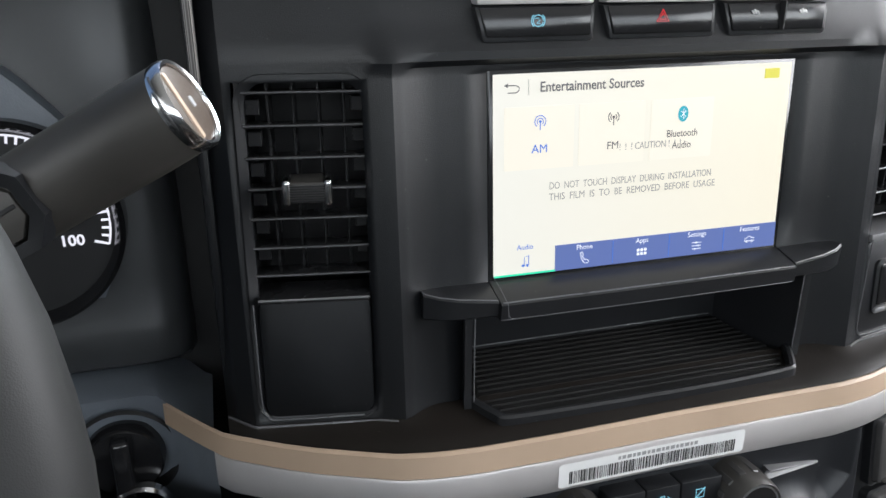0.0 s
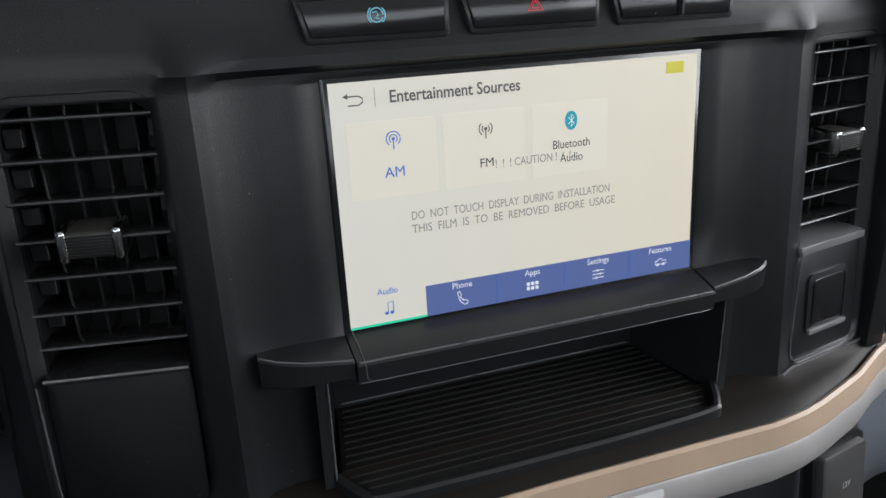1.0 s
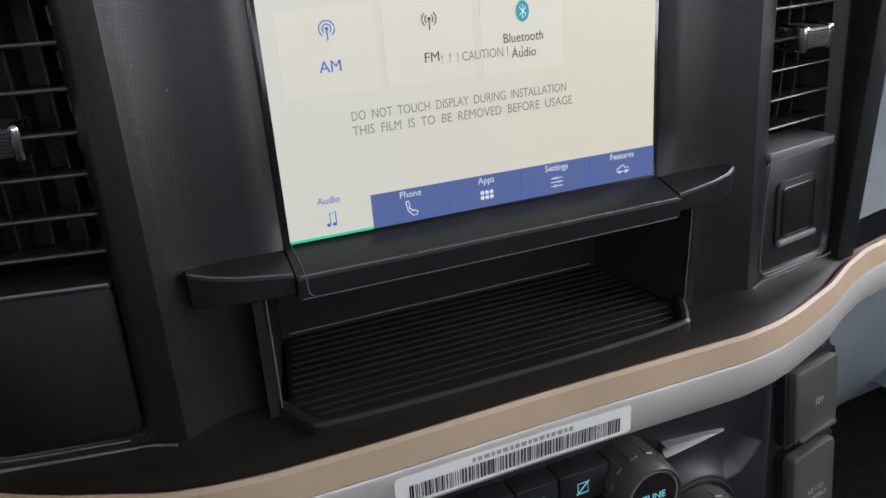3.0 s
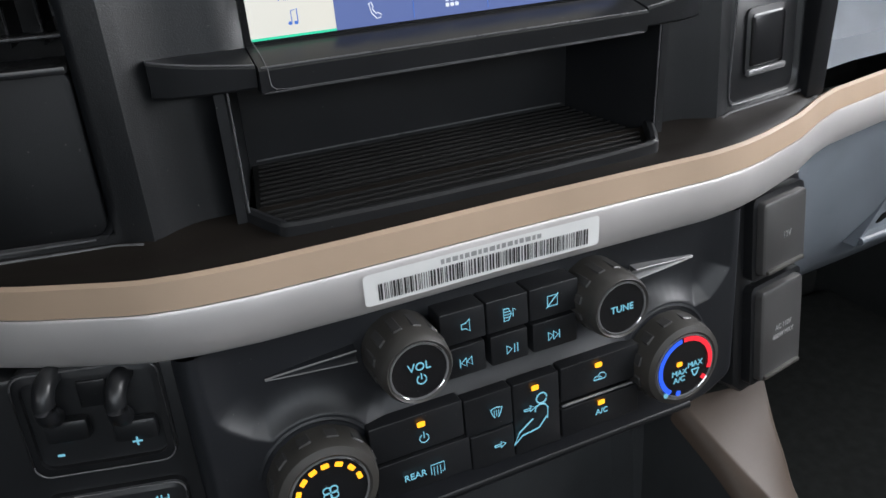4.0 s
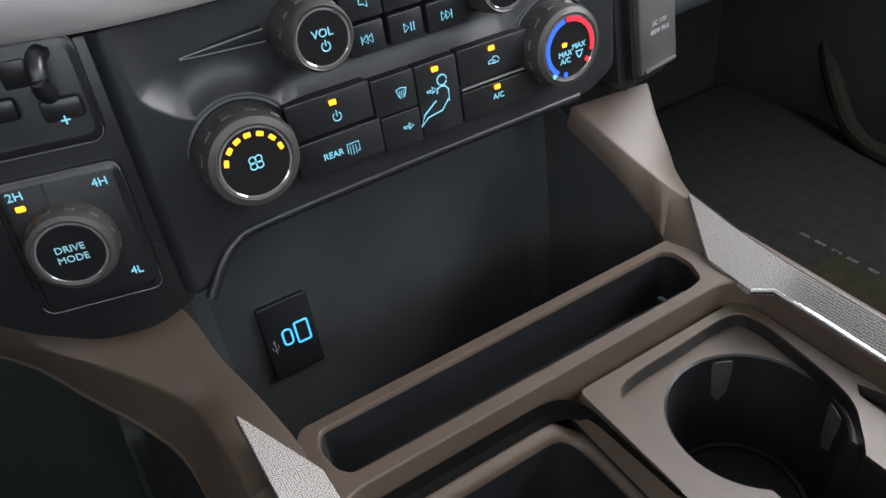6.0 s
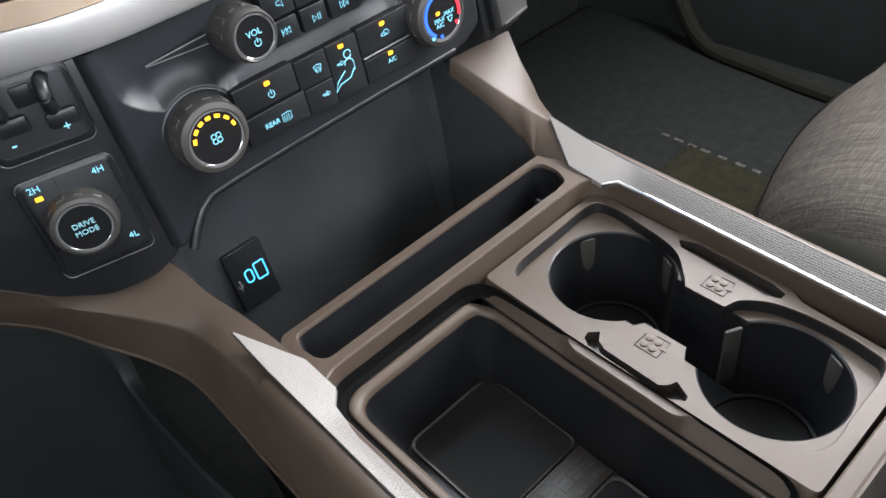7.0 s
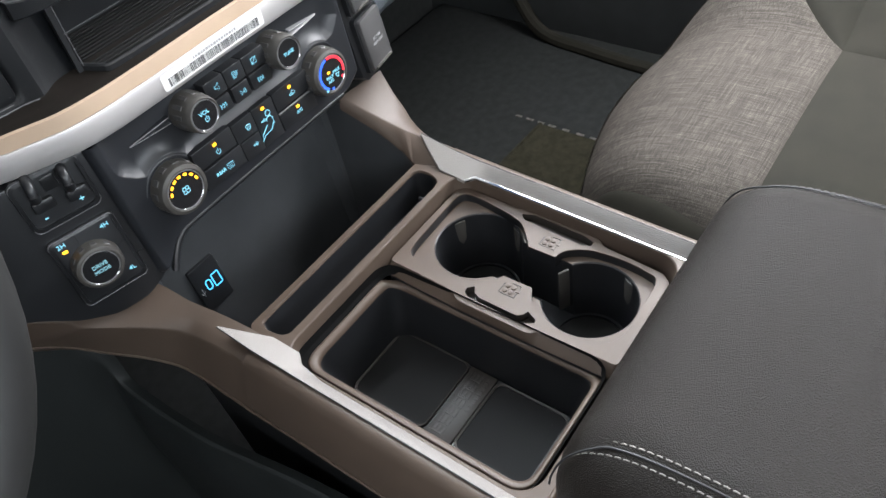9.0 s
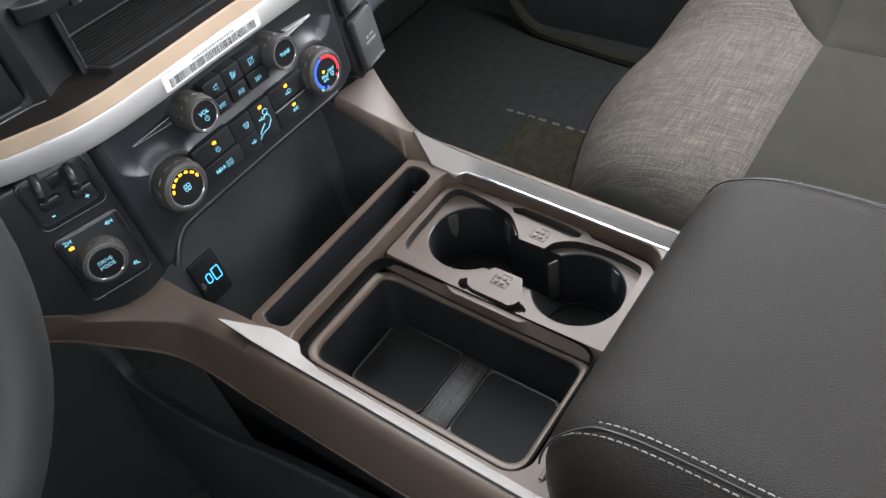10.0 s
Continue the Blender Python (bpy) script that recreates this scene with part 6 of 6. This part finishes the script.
# ---- steering wheel, gear lever, instrument dial, switch knob ----
def steering():
    t = thing("steering_wheel", "dark grey leather steering wheel rim", "steering wheel")
    c, R, tilt = Vector((-0.465, 0.321, 0.823)), 0.194, 18.8
    m = Matrix.Translation(c) @ pose(0, 0, 0, 90 - tilt, 0, 0)
    part("rim", tube([m @ Vector((R * math.cos(2 * math.pi * k / 72), R * math.sin(2 * math.pi * k / 72), 0)) for k in range(72)], 0.018, 16, True), RIMHIDE, t)
    part("hub", lathe([(0.075, -0.05), (0.075, -0.01), (0.06, 0.012), (0.02, 0.016)], m, 36), SATIN, t)
    for a in (0, 180, 270):
        d = Vector((math.cos(radians(a)), math.sin(radians(a)), 0))
        part("spoke", tube([m @ (d * 0.06 + Vector((0, 0, -0.015))), m @ (d * 0.12 + Vector((0, 0, -0.012))), m @ (d * 0.178)], 0.016, 10, flat=0.6), SATIN, t)
    part("column", tube([m @ Vector((0, 0, -0.04)), m @ Vector((0, 0.02, -0.33))], 0.065, 20), SATIN, t)


steering()


def gear_lever():
    t = thing("gear_lever", "dark grey column gear lever with chrome-ringed end and rocker", "gear lever")
    tip, root = Vector((-0.2257, 0.4392, 0.9082)), Vector((-0.3718, 0.4824, 0.8244))
    d = (tip - root).normalized()
    q = d.to_track_quat("Z", "Y").to_matrix().to_4x4()
    m = Matrix.Translation(root) @ q
    L = (tip - root).length
    prof = [(0.0150, -0.03), (0.0160, L * 0.25), (0.0168, L * 0.40), (0.0172, L * 0.60), (0.0173, L * 0.90), (0.0170, L * 0.975)]
    part("lever_body", lathe(prof, m, 40, cap0=True), KNOB, t)
    part("chrome_ring", lathe([(0.0171, L * 0.972), (0.0174, L * 0.980), (0.0172, L * 0.998), (0.0164, L * 1.005), (0.0152, L * 1.002), (0.0148, L * 0.99)], m, 48, cap1=False), CHROME, t, "bright chrome end ring")
    part("end_button", lathe([(0.0149, L * 0.985), (0.0147, L * 0.996), (0.0138, L * 0.998)], m, 32), BROWN, t, "dark end button")
    # reflection of tan trim in the end, painted as a tan bar
    part("reflection_bar", box(-0.0078, -0.0048, -0.0128, 0.0128, L * 0.990, L * 1.003, 0.0008, 2, m), TAN, t, "tan reflection across the end, put on as a bar")
    part("end_mark", box(0.0024, 0.0055, -0.0021, 0.0021, L * 0.994, L * 0.9995, 0.0003, 1, m), PRINTGREY, t)
    # rocker with a bevelled eight-sided bezel on the side towards the driver
    centre = tip.lerp(root, 0.475)
    z = Vector((0.25, -0.93, 0.27)).normalized()
    z = (z - d * z.dot(d)).normalized()
    centre += z * 0.0200
    y = z.cross(d).normalized()
    x = y.cross(z).normalized()
    q2 = Matrix.Translation(centre) @ Matrix((x, y, z)).transposed().to_4x4()
    octagon = lambda w, h, c: [(w, h - c), (w - c, h), (-w, h), (-w, -h), (w - c, -h), (w, -h + c)]
    part("rocker_bezel", frame_ring(octagon(0.0235, 0.0168, 0.009), octagon(0.0178, 0.0122, 0.0065), 0.010, q2, -0.0012), SATIN, t, "eight-sided black bezel")
    part("rocker", plate(octagon(0.0165, 0.0112, 0.0065), 0.008, q2 @ Matrix.Translation((0, 0, -0.0016)), 0.0008), KNOB, t, "grey rocker key")
    part("rocker_gap", box(-0.0220, 0.0155, -0.0008, 0.0008, -0.003, -0.0010, 0.0002, 1, q2), DEEP, t)


gear_lever()


def cluster():
    t = thing("instrument_dial", "black round speed dial with white markings", "gauge")
    m = pose(-0.3250, 0.5690, 0.8280, 90, 0, 0)
    part("dial_rim", lathe([(0.0560, -0.012), (0.0560, 0.004), (0.0535, 0.007), (0.0505, 0.002), (0.0500, -0.004)], m, 64, cap1=False), GLOSS, t)
    part("dial_face", lathe([(0.0505, -0.003), (0.001, -0.003)], m, 48), DEEP, t)
    for k in range(40):
        a = radians(-17 + 214 * k / 39)
        r0 = 0.0405 if k % 4 == 0 else 0.0435
        part("dial_mark", box(r0, 0.0475, -0.0006, 0.0006, -0.0032, -0.0024, 0.0, 1, m @ Matrix.Rotation(a, 4, "Z")), DIALWHITE, t, smooth=False)
    part("scale_arc", tube([m @ Vector((0.0478 * math.cos(radians(a)), 0.0478 * math.sin(radians(a)), -0.002)) for a in range(-17, 198, 5)], 0.0006, 5), DIALWHITE, t, smooth=False)
    writing("lettering", "100", 0.0082, m @ Matrix.Translation((0.0280, -0.0105, -0.002)), DIALWHITE, t, bold=0.0002)
    part("dial_hood", plate(cut_corners([(-0.100, 0.090), (-0.100, -0.0720), (0.0450, -0.0720), (0.0450, 0.040), (0.0, 0.090)], 0.024, 6), 0.012, m @ Matrix.Translation((0, 0, -0.0045)), 0.006), SLATE, t, "slate grey instrument hood")
    return t


cluster()


def light_knob():
    t = thing("rotary_switch", "black rotary switch with chrome ring in the knee panel", "switch")
    m = front(-0.2850, 0.5475, 0.6980)
    part("switch_well", lathe([(0.0300, 0.004), (0.0285, 0.006), (0.0265, 0.002), (0.0250, -0.006)], m, 40, cap1=True), DEEP, t)
    part("switch_body", lathe([(0.0215, -0.004), (0.0210, 0.008), (0.0195, 0.010)], m, 40), GLOSS, t)
    part("grip", box(-0.0050, 0.0050, -0.019, 0.019, 0.008, 0.020, 0.003, 3, m), GLOSS, t)
    m2 = front(-0.2790, 0.5330, 0.6700)
    part("lower_ring", lathe([(0.0180, 0.0), (0.0180, 0.005), (0.0165, 0.007), (0.0150, 0.003)], m2, 36, cap1=True), CHROME, t, "chrome lower ring")


light_knob()


# ---- passenger footwell ----
def footwell():
    t = thing("sill_plate", "black door sill plate with worn pale lettering bars", "sill plate")
    part("plate_body", box(0.20, 0.95, -0.30, 1.01, 0.098, 0.150, 0.030, 4), CARPET, t)
    for k, y in enumerate((0.60, 0.575, 0.552, 0.528, 0.500, 0.470, 0.445)):
        part("print_bar", box(0.6345, 0.6400, y - 0.008, y + 0.005 + 0.002 * (k % 2), 0.148, 0.1512), WORNPRINT, t, smooth=False)
    path = smooth_path([(0.858, -0.30, 0.160), (0.862, 0.30, 0.158), (0.866, 0.46, 0.155), (0.877, 0.58, 0.155), (0.890, 0.69, 0.160), (0.915, 0.76, 0.205), (0.950, 0.83, 0.300), (0.97, 0.86, 0.45)], 5)
    part("door_step", tube(path, 0.014, 10), SUEDE, t, "dull olive grey door seal strip")
    m = thing("floor_mat", "worn olive corner of a floor mat", "floor mat")
    part("mat", plate([(0.470, 0.55), (0.470, 0.30), (0.630, 0.30), (0.630, 0.545)], 0.012, flat(0, 0, 0.1560), 0.004), OLIVE, m)
    part("mat_edge", tube([(0.470, 0.552, 0.1535), (0.630, 0.547, 0.1535)], 0.004, 8), OLIVE, m)


footwell()
